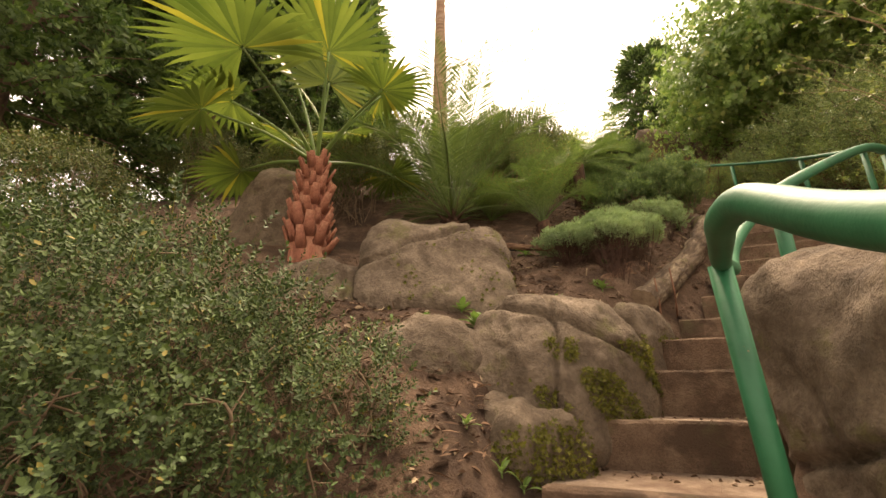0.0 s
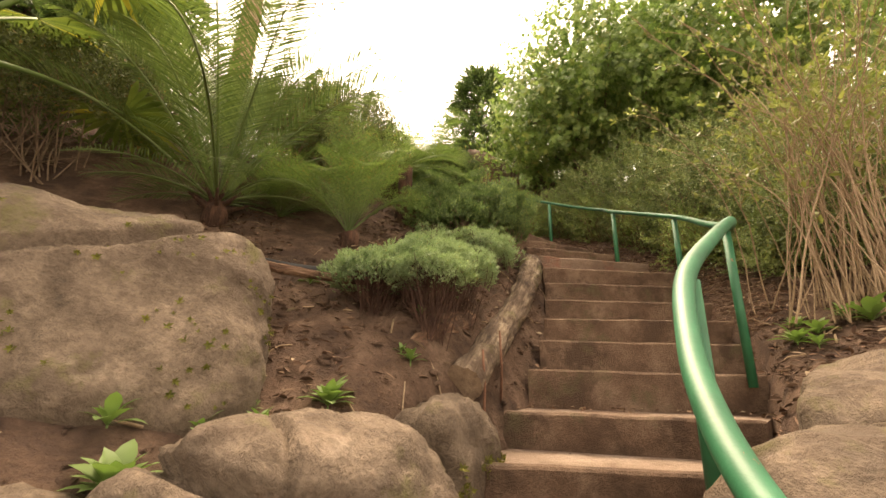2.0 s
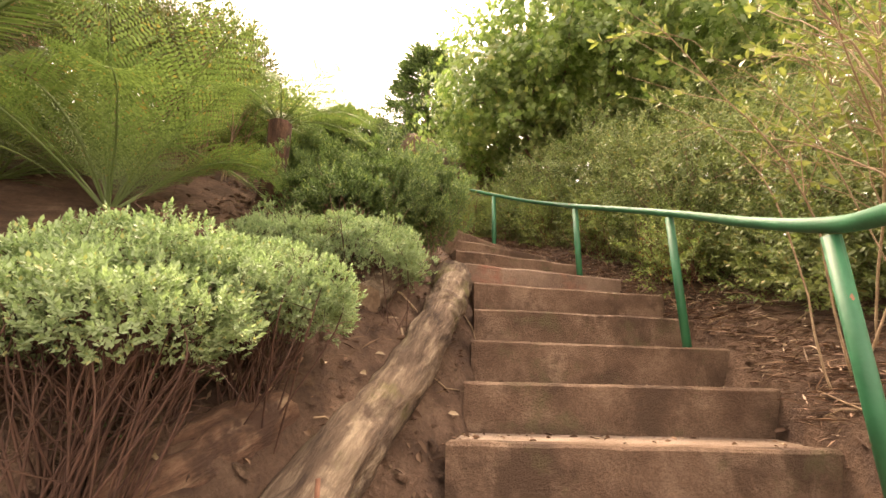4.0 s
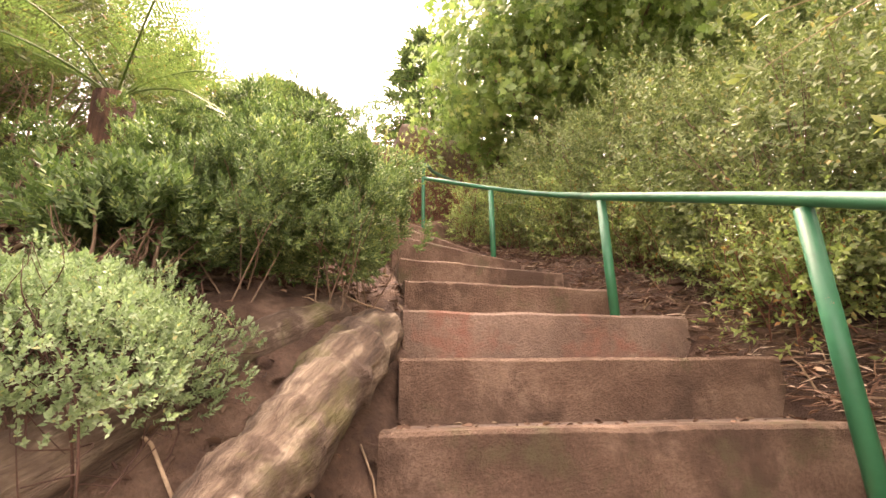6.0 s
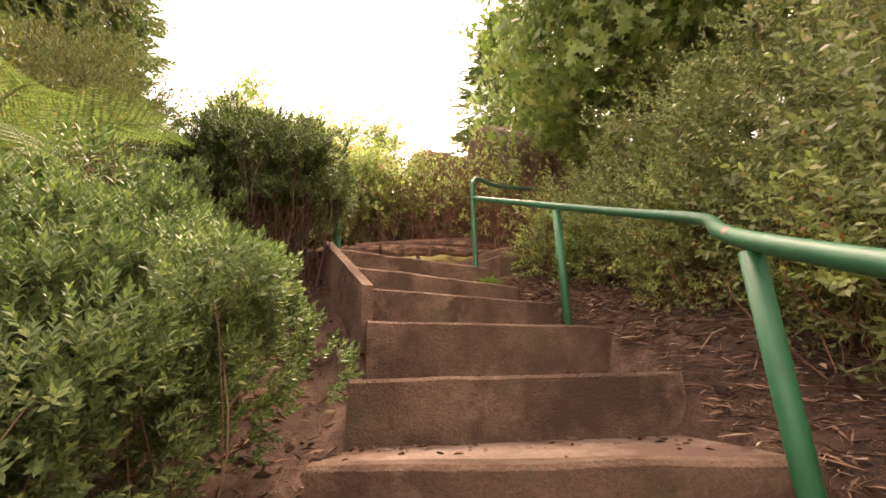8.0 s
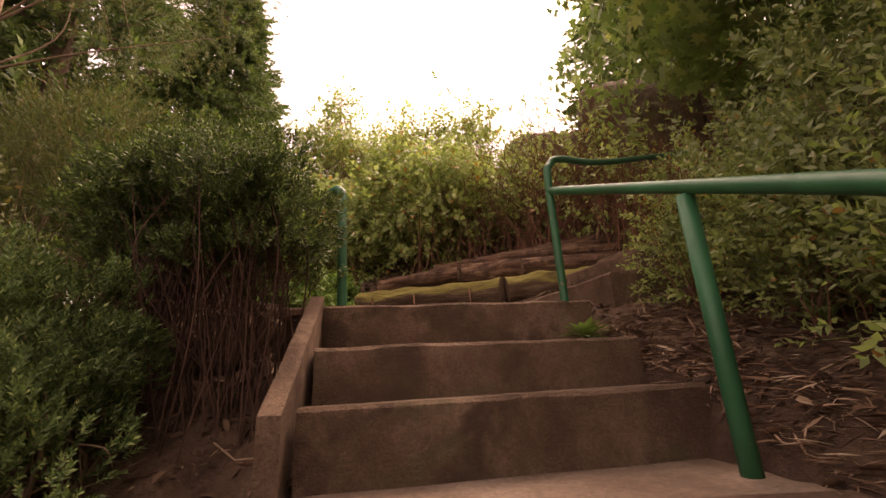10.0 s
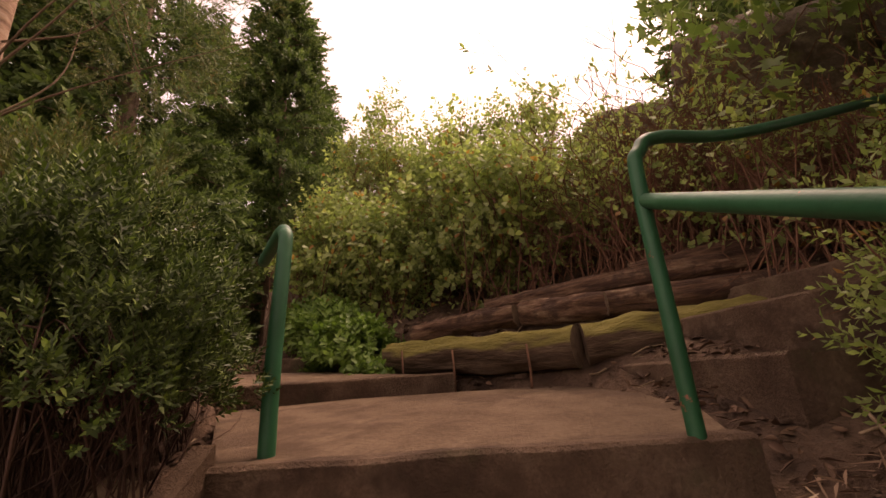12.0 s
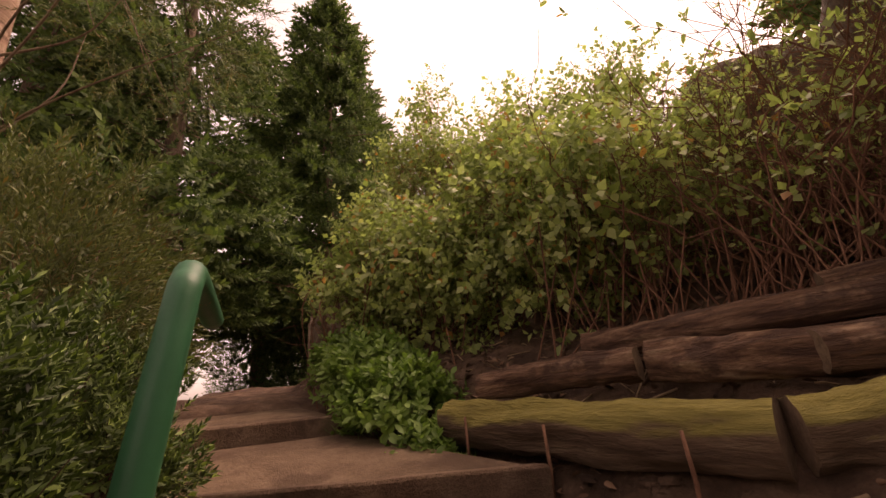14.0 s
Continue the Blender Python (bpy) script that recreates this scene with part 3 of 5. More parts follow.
rock(0.36, 3.95, 1.27, (0.76, 0.52, 0.66), 1, 14, "large flat-topped sandstone boulder split by a long crack", 0.12, 0.92, (-28, 4), sub=6, moss=((0.8, -0.5, 0.2), 0.4, 160), splits=[((-0.03, 3.76, 1.61), (-0.385, -0.116, 0.916), 0.017, 0.12)])
rock(-0.75, 3.75, 1.02, (0.55, 0.45, 0.5), 11, -10, "sandstone boulder bedded in the soil bank", 0.16, 0.8, (-15, 0), splits=[((-0.4, 3.4, 1.4), (1, 0.1, 0.3), 0.015, 0.06)])
rock(1.42, 3.08, 0.45, (0.68, 0.42, 0.57), 2, 36, "rounded sandstone boulder with moss beside the steps", 0.15, 0.6, (-10, 0), sub=6, moss=((0.6, -0.8, 0.0), 0.2, 2600), splits=[((1.62, 2.9, 0.75), (0.3, 0.2, 0.9), 0.02, 0.12), ((1.25, 2.7, 0.4), (0.8, 0.4, -0.2), 0.016, 0.06)])
rock(2.12, 3.76, 0.68, (0.31, 0.25, 0.38), 12, 42, "pale sandstone block with a mossy foot at the step end", 0.2, 0.65, (0, 0), moss=((0.5, -0.9, 0.0), 0.1, 700))
rock(0.5, 2.86, 0.36, (0.4, 0.36, 0.52), 3, 10, "cracked sandstone boulder half sunk in the bank", 0.2, 0.6, moss=((0.2, -1, 0.0), 0.1, 900))
rock(1.15, 2.56, -0.05, (0.34, 0.26, 0.42), 13, 30, "mossy stone at the foot of the bank", 0.22, 0.6, moss=((0.4, -1, 0.2), 0.3, 1500))
rock(3.05, 1.72, 0.22, (0.76, 0.82, 0.86), 4, 8, "large weathered sandstone boulder under the rail", 0.13, 0.88, (6, -5), sub=6, splits=[((3.0, 1.7, 1.02), (0.75, -0.65, 0.2), 0.022, 0.12), ((2.4, 1.2, 0.45), (-0.3, 0.3, 0.9), 0.022, 0.1), ((2.75, 1.0, 0.4), (1, -0.2, 0.3), 0.02, 0.08)])
rock(3.75, 2.5, 0.8, (0.6, 0.45, 0.5), 14, 25, "low sandstone boulder beside the rail post", 0.16, 0.8, (5, -8))
rock(-2.3, 5.4, 2.68, (0.62, 0.5, 0.8), 5, 20, "tall grey boulder behind the palm", 0.15, 0.7, (0, 14))
rock(6.15, 12.95, 6.7, (0.85, 0.6, 1.3), 6, 6, "square brown rock outcrop above the bank", 0.13, 0.95, (0, 0), splits=[((6.3, 12.4, 7.2), (0.2, 0, 1), 0.03, 0.1)])
rock(7.7, 12.8, 6.7, (0.75, 0.6, 1.25), 16, -6, "square brown rock outcrop above the bank", 0.13, 0.95, splits=[((7.7, 12.3, 7.0), (-0.1, 0, 1), 0.03, 0.1)])
rock(4.75, 13.4, 6.5, (0.8, 0.55, 1.25), 17, -8, "brown rock outcrop behind the tangle of twigs", 0.15, 0.85, (0, 8), splits=[((4.8, 13.0, 6.8), (0.1, 0, 1), 0.03, 0.1)])
rock(9.0, 12.6, 6.3, (1.2, 0.8, 1.1), 7, -5, "large brown rock outcrop above the bank", 0.14, 0.85)
rock(0.1, 12.0, 5.3, (0.75, 0.5, 1.1), 8, 15, "upright brown rock beside the far path", 0.14, 0.85, (0, 6), cracks=[((1, 0, 0.1), 0.1, 0.03, 0.1)])


# ---- boards, landing and second flight ----
def slab(name, fl, fr, bl, br, z0, z1, label, mat=CONCRETE, seed=1.0, climb=0.0):
    step = thing(name, 0, 0, 0, label, "step")
    run = Vector((fl[0] + fr[0] - bl[0] - br[0], fl[1] + fr[1] - bl[1] - br[1])).normalized()
    il, ir = (fl[0] - run.x * 0.08, fl[1] - run.y * 0.08), (fr[0] - run.x * 0.08, fr[1] - run.y * 0.08)
    part("riser", prism(((fl, fr), (il, ir)), z0 - 0.1, z1, mat, "riser", 0.014, 20, seed), step)
    part("tread", prism(((il, ir), (bl, br)), z0, z1 - 0.012, PATHSOIL, "tread", 0.004, 12, seed + 1, climb), step)


slab("path_step", (2.3, 9.1), (3.48, 10.22), (1.45, 9.1), (1.85, 10.3), 4.1, 4.462, "low board step of the upper path", seed=31.0, climb=0.12)
slab("path_step", (1.4, 9.0), (1.8, 10.28), (-0.9, 9.9), (-0.5, 11.0), 4.3, 4.7, "low board step of the upper path", seed=33.0, climb=0.14)
slab("side_step", (4.5, 10.36), (5.27, 9.42), (4.85, 10.6), (5.66, 9.72), 4.1, 4.43, "concrete step of the side flight", seed=35.0)
slab("side_step", (4.82, 10.58), (5.63, 9.7), (5.2, 10.9), (6.02, 10.1), 4.3, 4.67, "concrete step of the side flight", seed=37.0)
slab("side_step", (5.18, 10.88), (6.0, 10.08), (5.7, 11.3), (6.5, 10.5), 4.5, 4.86, "concrete step of the side flight", seed=39.0)


def plank(name, a, b, width, height, mat, label):
    """A board on edge between two upper ends."""
    a, b = Vector(a), Vector(b)
    way = (b - a).normalized()
    side = way.cross(Vector((0, 0, 1))).normalized() * (width / 2)
    down = Vector((0, 0, -height))
    bm = bmesh.new()
    rows = []
    for k in range(9):
        p = a.lerp(b, k / 8) + Vector((0, 0, 0.012 * noise.noise(Vector((k * 0.7, 3, 1)))))
        rows.append([bm.verts.new(p + o) for o in (side, -side, -side + down, side + down)])
    for r, q in zip(rows, rows[1:]):
        for k in range(4):
            bm.faces.new((r[k], r[(k + 1) % 4], q[(k + 1) % 4], q[k]))
    bm.faces.new(rows[0][::-1])
    bm.faces.new(rows[-1])
    bmesh.ops.recalc_face_normals(bm, faces=bm.faces)
    me = bpy.data.meshes.new(name)
    bm.to_mesh(me)
    bm.free()
    me.materials.append(mat)
    return tagged(new(name, me), label, "board")


plank("edge_board", (4.2, 7.55, 3.74), (3.74, 8.36, 4.27), 0.07, 0.42, CONCRETE, "weathered board edging the steps' open side")


# ---- logs ----
def log(points, radius, label, mat=LOGWOOD, seed=1.0, cut=None, sides=36):
    """A log with bark relief, knots and sawn or rotted ends."""
    P = smooth_path(points, 24)
    n = len(P)
    V, F = tube(P, radius, sides, True)
    ring = V[: n * sides].reshape(n, sides, 3)
    for i in range(n):
        for j in range(sides):
            a = 2 * math.pi * j / sides
            q = Vector((math.cos(a) * 1.2 + seed, math.sin(a) * 1.2, i * 0.13))
            f = 1 + 0.2 * noise.noise(q) - 0.16 * max(0.0, noise.noise(Vector((math.cos(a) * 2.2 + seed * 3, math.sin(a) * 2.2, i * 0.35)))) + 0.12 * noise.noise(Vector((math.cos(a) * 5, math.sin(a) * 5, i * 0.1 + seed))) + 0.09 * noise.noise(Vector((math.cos(a) * 13, math.sin(a) * 13, i * 0.25 + seed)))
            if cut is not None and i / n > cut:
                f *= 1.13 + 0.05 * math.cos(a * 2)
            ring[i, j] = P[i] + (ring[i, j] - P[i]) * f
    V[: n * sides] = ring.reshape(-1, 3)
    way = Vector(P[-1] - P[0]).normalized()
    turn = way.to_track_quat("X", "Z").to_matrix().to_4x4()
    frame_m = Matrix.Translation(Vector(P[n // 2])) @ turn
    inv = np.array(frame_m.inverted())
    local = lambda W: np.asarray(W) @ inv[:3, :3].T + inv[:3, 3]
    ob = new("log", mesh_np("log", local(V), F[:1], mat, True))
    ob.matrix_basis = frame_m
    for e, i, flip in ((0, 0, True), (1, n - 1, False)):
        mid = P[i]
        W = np.vstack([ring[i], mid + (ring[i] - mid) * 0.5, [mid + (P[i] - P[i - 1 if i else 1]) * 0.1]])
        j = np.arange(sides)
        jn = (j + 1) % sides
        if flip:
            j, jn = jn, j
        part("cut_end", mesh_np("cut_end", local(W), [np.stack([j, jn, jn + sides, j + sides], 1), np.stack([j + sides, jn + sides, np.full(sides, 2 * sides)], 1)], ENDWOOD), ob, "sawn end grain")
    return tagged(ob, label, "log")


log([(2.3, 3.98, 1.13), (2.72, 4.5, 1.42), (3.12, 4.95, 1.73), (3.42, 5.26, 2.05), (3.62, 5.5, 2.28), (3.78, 5.82, 2.47), (3.95, 6.22, 2.6)], 0.122, "pale weathered log edging the steps, with a saw cut", STEPLOG, seed=1, cut=0.74)
log([(2.98, 5.28, 2.16), (3.35, 5.78, 2.46), (3.75, 6.3, 2.7)], 0.1, "old half-rotted log lying along the bank", STEPLOG, seed=4)
log([(2.0, 4.16, 1.3), (2.28, 4.42, 1.48), (2.56, 4.7, 1.6)], 0.12, "rotten log half buried under the hebe bush", seed=6)
log([(0.98, 4.32, 1.86), (1.35, 4.42, 1.84), (1.85, 4.62, 1.86)], 0.032, "bare branch lying on the soil", seed=8)
log([(2.72, 10.48, 4.62), (3.5, 10.42, 4.58), (4.34, 10.36, 4.56)], 0.135, "mossy yellow-green log held by pegs", MOSSLOG, 10)
log([(4.37, 10.38, 4.57), (5.0, 10.62, 4.63), (5.9, 11.05, 4.74)], 0.125, "mossy log butted against its neighbour", MOSSLOG, 12)
log([(2.9, 10.56, 4.8), (3.35, 10.6, 4.84), (3.82, 10.64, 4.86)], 0.085, "split rotten log with ragged bark", LOGWOOD, 14)
log([(3.86, 10.68, 4.86), (4.6, 10.72, 4.84), (5.8, 11.3, 4.9)], 0.1, "brown log stacked above the mossy log", LOGWOOD, 16)
log([(4.5, 10.6, 4.84), (5.2, 10.92, 4.86), (6.2, 11.45, 4.96)], 0.085, "sawn brown log lying on the stack", LOGWOOD, 22)
log([(3.45, 10.92, 4.98), (4.5, 11.0, 5.04), (6.0, 11.65, 5.16)], 0.085, "brown log stacked above the mossy log", LOGWOOD, 18)
log([(4.6, 11.28, 5.16), (5.4, 11.48, 5.24), (6.5, 12.0, 5.36)], 0.07, "thin brown log at the top of the stack", LOGWOOD, 24)
log([(3.2, 8.1, 3.95), (3.45, 8.2, 4.0), (3.56, 8.22, 4.16)], 0.075, "short cut stump beside the steps", LOGWOOD, 20)


def peg(x, y, z0, z1, r=0.009):
    V, F = tube([(x, y, z0), (x + 0.01, y, (z0 + z1) / 2), (x, y + 0.005, z1)], [r, r, r * 0.8], 7)
    tagged(new("peg", mesh_np("peg", V, F, REDTWIG, True)), "rusty iron peg driven in beside the log", "peg", "pegs beside the logs")


for x, y, z0, z1 in [(2.42, 3.95, 0.85, 1.35), (2.66, 4.22, 1.0, 1.5), (2.95, 10.3, 4.3, 4.66), (3.45, 10.26, 4.25, 4.62), (4.05, 10.2, 4.25, 4.6)]:
    peg(x, y, z0, z1)
hose_pts = [(0.75, 5.2), (1.0, 5.1), (1.3, 5.0), (1.6, 4.95), (2.0, 4.95)]
V, F = tube(smooth_path([(x, y, ground_z(x, y) + 0.03) for x, y in hose_pts], 8), 0.032, 10)
tagged(new("hose", mesh_np("hose", V, F, HOSE, True)), "black plastic water pipe lying on the bank", "pipe")


# ---- plants ----
def shrub(name, x, y, mounds, tpl, count, mat, label, category="shrub", twig=TWIG, stems=26, seed=1, scale=(0.7, 1.25), up=0.5, rough=0.3, depth=0.3, low=-0.4, group="", twig_r=0.006, zoff=0.0, pads=0, pad_r=0.06, foot=0.45, bend=0.08):
    """A shrub of lumpy mounds (offset and radii): stems from its foot, shoots all over the shell."""
    z = ground_z(x, y) + zoff
    ob = thing(name, x, y, z, label, category, group)
    Vs, total = [], sum(m[3] * m[5] + m[3] * m[4] for m in mounds)
    for k, m in enumerate(mounds):
        n = int(count * (m[3] * m[5] + m[3] * m[4]) / total)
        if pads:
            q = max(int(n / pads), 3)
            C, N = shell(q, m[:3], m[3:], seed + k * 3.7, rough, depth, low)
            N = unit(N + np.array([0, 0, 0.35]))
            who = np.repeat(np.arange(len(C)), pads)
            off = rng.normal(0, 1, (len(who), 3))
            off -= N[who] * np.sum(off * N[who], 1)[:, None]
            away = np.linalg.norm(off, axis=1)[:, None]
            P = C[who] + off * pad_r - N[who] * (away ** 2) * pad_r * 0.35
            D = unit(N[who] * 1.3 + off * 0.45)
        else:
            P, D = shell(n, m[:3], m[3:], seed + k * 3.7, rough, depth, low)
        D = unit(D + rng.normal(0, 0.2 if pads else 0.45, D.shape) + np.array([0, 0, up]))
        X = axes_of(D, rng.random(len(D)) * 6.28)
        Vs.append(repeat(tpl, P, X, rng.uniform(*scale, len(P))))
    V, F = merge(*Vs)
    part("foliage", mesh_np("foliage", V, F, mat), ob)
    tubes = []
    for k in range(stems):
        m = mounds[k % len(mounds)]
        d = unit(rng.normal(0, 1, 3) * np.array([1, 1, 0.6]) + np.array([0, 0, 0.5]))
        end = np.array(m[:3]) + d * np.array(m[3:]) * 0.92
        sx, sy = m[0] + foot * m[3] * rng.uniform(-1, 1), m[1] + foot * m[4] * rng.uniform(-1, 1)
        start = np.array([sx, sy, ground_z(x + sx, y + sy) - z - 0.05])
        end[:2] = end[:2] * 0.75 + start[:2] * 0.25
        mid = (start + end) / 2 + rng.normal(0, bend, 3) + np.array([0, 0, bend])
        path = smooth_path([start, mid, end], 5)
        tubes.append(tube(path, np.linspace(twig_r * 1.6, twig_r * 0.5, len(path)), 4, False))
        for b in range(4):
            a = path[rng.integers(3, len(path) - 1)]
            e = a + unit(end - start + rng.normal(0, 0.6, 3) * np.linalg.norm(end - start)) * np.linalg.norm(end - a) * 0.7
            tubes.append(tube(smooth_path([a, (a + e) / 2 + rng.normal(0, 0.03, 3), e], 3), np.linspace(twig_r * 0.8, twig_r * 0.3, 7), 3, False))
    V, F = merge(*tubes)
    part("branchwork", mesh_np("branchwork", V, F, twig), ob)
    return ob


BOX_SPRIG = sprig(10, 0.11, leaf(0.032, 0.018), 62, 0.4, stem=0.0015)
HEBE_SPRIG = sprig(9, 0.04, blade(0.02, 0.01), 62, 0.75, 1.9)
YEW_SPRIG = sprig(13, 0.085, blade(0.03, 0.011), 55, 0.6, 2.4)
HEDGE_SPRIG = sprig(9, 0.16, blade(0.042, 0.019), 58, 0.4, stem=0.0015)
HEATH_SPRIG = sprig(14, 0.2, blade(0.05, 0.009), 40, 0.5, 2.4, 0.002)
BRAMBLE_SPRIG = sprig(6, 0.2, blade(0.062, 0.044), 65, 0.3, stem=0.002)


def maple_leaf(size):
    a = np.radians([-140, -95, -72, -48, -24, 0, 24, 48, 72, 95, 140])
    r = np.array([0.3, 0.52, 0.3, 0.72, 0.42, 0.85, 0.42, 0.72, 0.3, 0.52, 0.3])
    V = np.vstack([[0, 0, 0], np.stack([np.sin(a) * r, 0.1 + np.cos(a) * r, -0.15 * r * r], 1)]) * size
    k = np.arange(1, 11)
    return V, [np.stack([0 * k, k + 1, k], 1)]


MAPLE_SPRIG = sprig(4, 0.28, maple_leaf(0.12), 70, 0.2, stem=0.003)

shrub("foreground_bush", -0.8, 1.6, [(0, 0, 0.3, 0.9, 0.75, 0.6), (-0.9, 0.3, 0.5, 0.9, 0.9, 0.75), (0.65, 0.0, 0.05, 0.55, 0.55, 0.55), (-0.3, -0.55, -0.1, 0.9, 0.5, 0.75), (1.05, 0.1, -0.1, 0.42, 0.42, 0.5), (0.5, -0.45, -0.3, 0.6, 0.4, 0.6)], BOX_SPRIG, 10500, L_BOX, "dense bush of small dusty green leaves", stems=70, seed=2, up=0.6, rough=0.5, scale=(0.5, 0.9), low=-0.8)
shrub("hebe_bush", 2.1, 4.5, [(0.05, 0, 0.33, 0.42, 0.36, 0.2), (-0.36, -0.08, 0.2, 0.34, 0.32, 0.17), (0.36, 0.12, 0.36, 0.34, 0.34, 0.2), (0.05, -0.28, 0.2, 0.3, 0.26, 0.14)], HEBE_SPRIG, 13000, L_HEBE, "low grey-green hebe bush on the bank", twig=BROWNSHADETWIG, seed=4, stems=260, group="hebe bushes", low=-0.5, scale=(0.5, 0.85), pads=14, pad_r=0.036, up=0.6, foot=0.3, twig_r=0.0024)
shrub("hebe_bush", 2.95, 5.5, [(0, 0, 0.42, 0.46, 0.44, 0.32), (-0.4, 0.3, 0.46, 0.44, 0.44, 0.32), (-0.15, 0.55, 0.5, 0.42, 0.4, 0.28)], HEBE_SPRIG, 15000, L_HEBE, "low grey-green hebe bush on the bank", twig=BROWNSHADETWIG, seed=5, group="hebe bushes", low=-0.2, scale=(0.45, 0.8), pads=14, pad_r=0.034, zoff=-0.3, up=0.6, stems=230, foot=0.7, twig_r=0.0024)
shrub("evergreen_bush", 3.4, 6.5, [(0, 0, 0.62, 0.6, 0.58, 0.42), (-0.1, -0.4, 0.42, 0.42, 0.38, 0.32), (0.5, -0.05, 0.62, 0.32, 0.36, 0.36), (0.3, -0.3, 0.42, 0.36, 0.32, 0.34), (-0.55, -0.1, 0.42, 0.48, 0.46, 0.4)], YEW_SPRIG, 14000, L_YEW, "rounded bright green evergreen bush above the log edging", seed=6, stems=24, low=-0.85, zoff=-0.14, twig_r=0.003, foot=0.2, scale=(0.5, 0.85), pads=24, pad_r=0.042, up=0.7, rough=0.7, depth=0.2)
shrub("evergreen_bush", 2.95, 5.95, [(0, 0, 0.32, 0.3, 0.3, 0.22)], YEW_SPRIG, 1200, L_YEW, "small bright green evergreen bush", seed=66, stems=14, low=-0.1, pads=18, pad_r=0.048, up=0.5)
shrub("evergreen_bush", 3.0, 7.45, [(0, 0, 0.5, 0.5, 0.42, 0.4), (0.28, -0.1, 0.25, 0.32, 0.3, 0.3)], YEW_SPRIG, 5000, L_YEW, "spreading bright green evergreen bush beside the steps", seed=68, stems=24, low=-0.35, scale=(0.5, 0.9), pads=22, pad_r=0.045, up=0.7, rough=0.7, depth=0.2)
# Leaf and twig colours of the next two bushes carry their shade.
shrub("evergreen_bush", 3.3, 8.0, [(0, 0, 1.0, 0.58, 0.58, 0.42), (0.25, 0.1, 0.75, 0.42, 0.42, 0.4), (-0.4, 0.1, 0.8, 0.5, 0.5, 0.4)], YEW_SPRIG, 9000, L_SHADEYEW, "tall evergreen bush with shade painted into its leaves, bare stems beneath", seed=7, stems=150, low=-0.15, depth=0.5, twig=BROWNSHADETWIG, twig_r=0.0032, scale=(0.5, 0.95), pads=20, pad_r=0.042, up=0.5, rough=0.4)
shrub("evergreen_bush", 2.75, 8.6, [(0, 0, 0.6, 0.4, 0.38, 0.42), (-0.3, -0.1, 0.6, 0.48, 0.43, 0.48)], YEW_SPRIG, 4600, L_SHADEYEW, "low evergreen bush beside the landing with shade painted into its leaves", seed=77, stems=120, twig_r=0.003, depth=0.5, twig=BROWNSHADETWIG, scale=(0.55, 1.0), low=-0.3, pads=20, pad_r=0.04, up=0.5, rough=0.4)
shrub("heath_shrub", 1.2, 8.5, [(0, 0, 1.0, 0.95, 0.8, 0.85), (-1.1, 0.2, 0.9, 0.9, 0.8, 0.8)], HEATH_SPRIG, 3600, L_HEATH, "feathery olive heath shrub behind the landing", seed=78, stems=60, depth=0.5)
for k, (x, y, h, n) in enumerate([(6.75, 4.75, 1.5, 3000), (6.7, 5.9, 1.7, 3200), (6.8, 7.1, 1.7, 3200), (6.7, 8.2, 1.5, 2800), (6.5, 9.1, 1.0, 2200), (6.35, 4.1, 1.0, 2200), (7.9, 4.6, 2.2, 1900), (8.0, 6.2, 2.5, 1900), (7.8, 7.8, 2.4, 1900), (7.0, 3.3, 1.7, 1900), (9.4, 3.4, 2.6, 1500), (9.6, 5.6, 3.0, 1500), (9.6, 7.6, 3.0, 1500)]):
    wide = 0.78 if x < 9 else 1.2
    shrub("hedge_shrub", x, y, [(0, 0, h * 0.52, wide, 0.85, h * 0.62), (0.0, 0.3, h * 0.25, 0.62, 0.75, h * 0.32)], HEDGE_SPRIG, n, L_HEDGE, "straggling small-leaved shrub beyond the rail", seed=10 + k, group="shrubs beyond the rail", rough=0.5, depth=0.5, stems=34, low=-0.95, scale=(0.7, 1.25) if x < 9 else (1.2, 1.8))
for k, (x, y, h, w, n) in enumerate([(1.5, 11.45, 1.9, 1.1, 3000), (2.7, 11.75, 2.1, 1.1, 2900), (0.7, 12.7, 2.2, 1.2, 2000), (4.0, 12.1, 1.55, 1.1, 600), (3.3, 12.9, 2.2, 1.4, 1600), (1.6, 13.0, 2.6, 1.4, 1800), (5.3, 12.4, 1.2, 1.0, 120)]):
    lumps = [(0, 0, h * 0.35, w * 0.9, 0.7, h * 0.4)]
    for q in range(7):
        r = rng.uniform(0.22, 0.5)
        lumps.append((rng.uniform(-w, w) * 0.85, rng.uniform(-0.5, 0.5), h * rng.uniform(0.35, 1.0), r, r * 0.9, r * rng.uniform(0.8, 1.3)))
    shrub("bramble_thicket", x, y, lumps, BRAMBLE_SPRIG, n, L_BRAMBLE, "thicket of thin stems and pale leaves above the logs", seed=20 + k, stems=70, depth=0.8, rough=0.8, twig=REDTWIG, group="thicket on the bank", twig_r=0.005, low=-0.9, foot=0.9, scale=(0.6, 1.35), bend=0.22)
for k, (x, y) in enumerate([(5.2, 11.8), (6.0, 11.2)]):
    shrub("twiggy_shrub", x, y, [(0, 0, 0.6, 0.9, 0.5, 0.75)], BRAMBLE_SPRIG, 160, L_BRAMBLE, "tangle of bare reddish twigs with few leaves", seed=26 + k, stems=150, depth=0.8, twig=REDTWIG, twig_r=0.005, foot=0.9, low=-0.9)


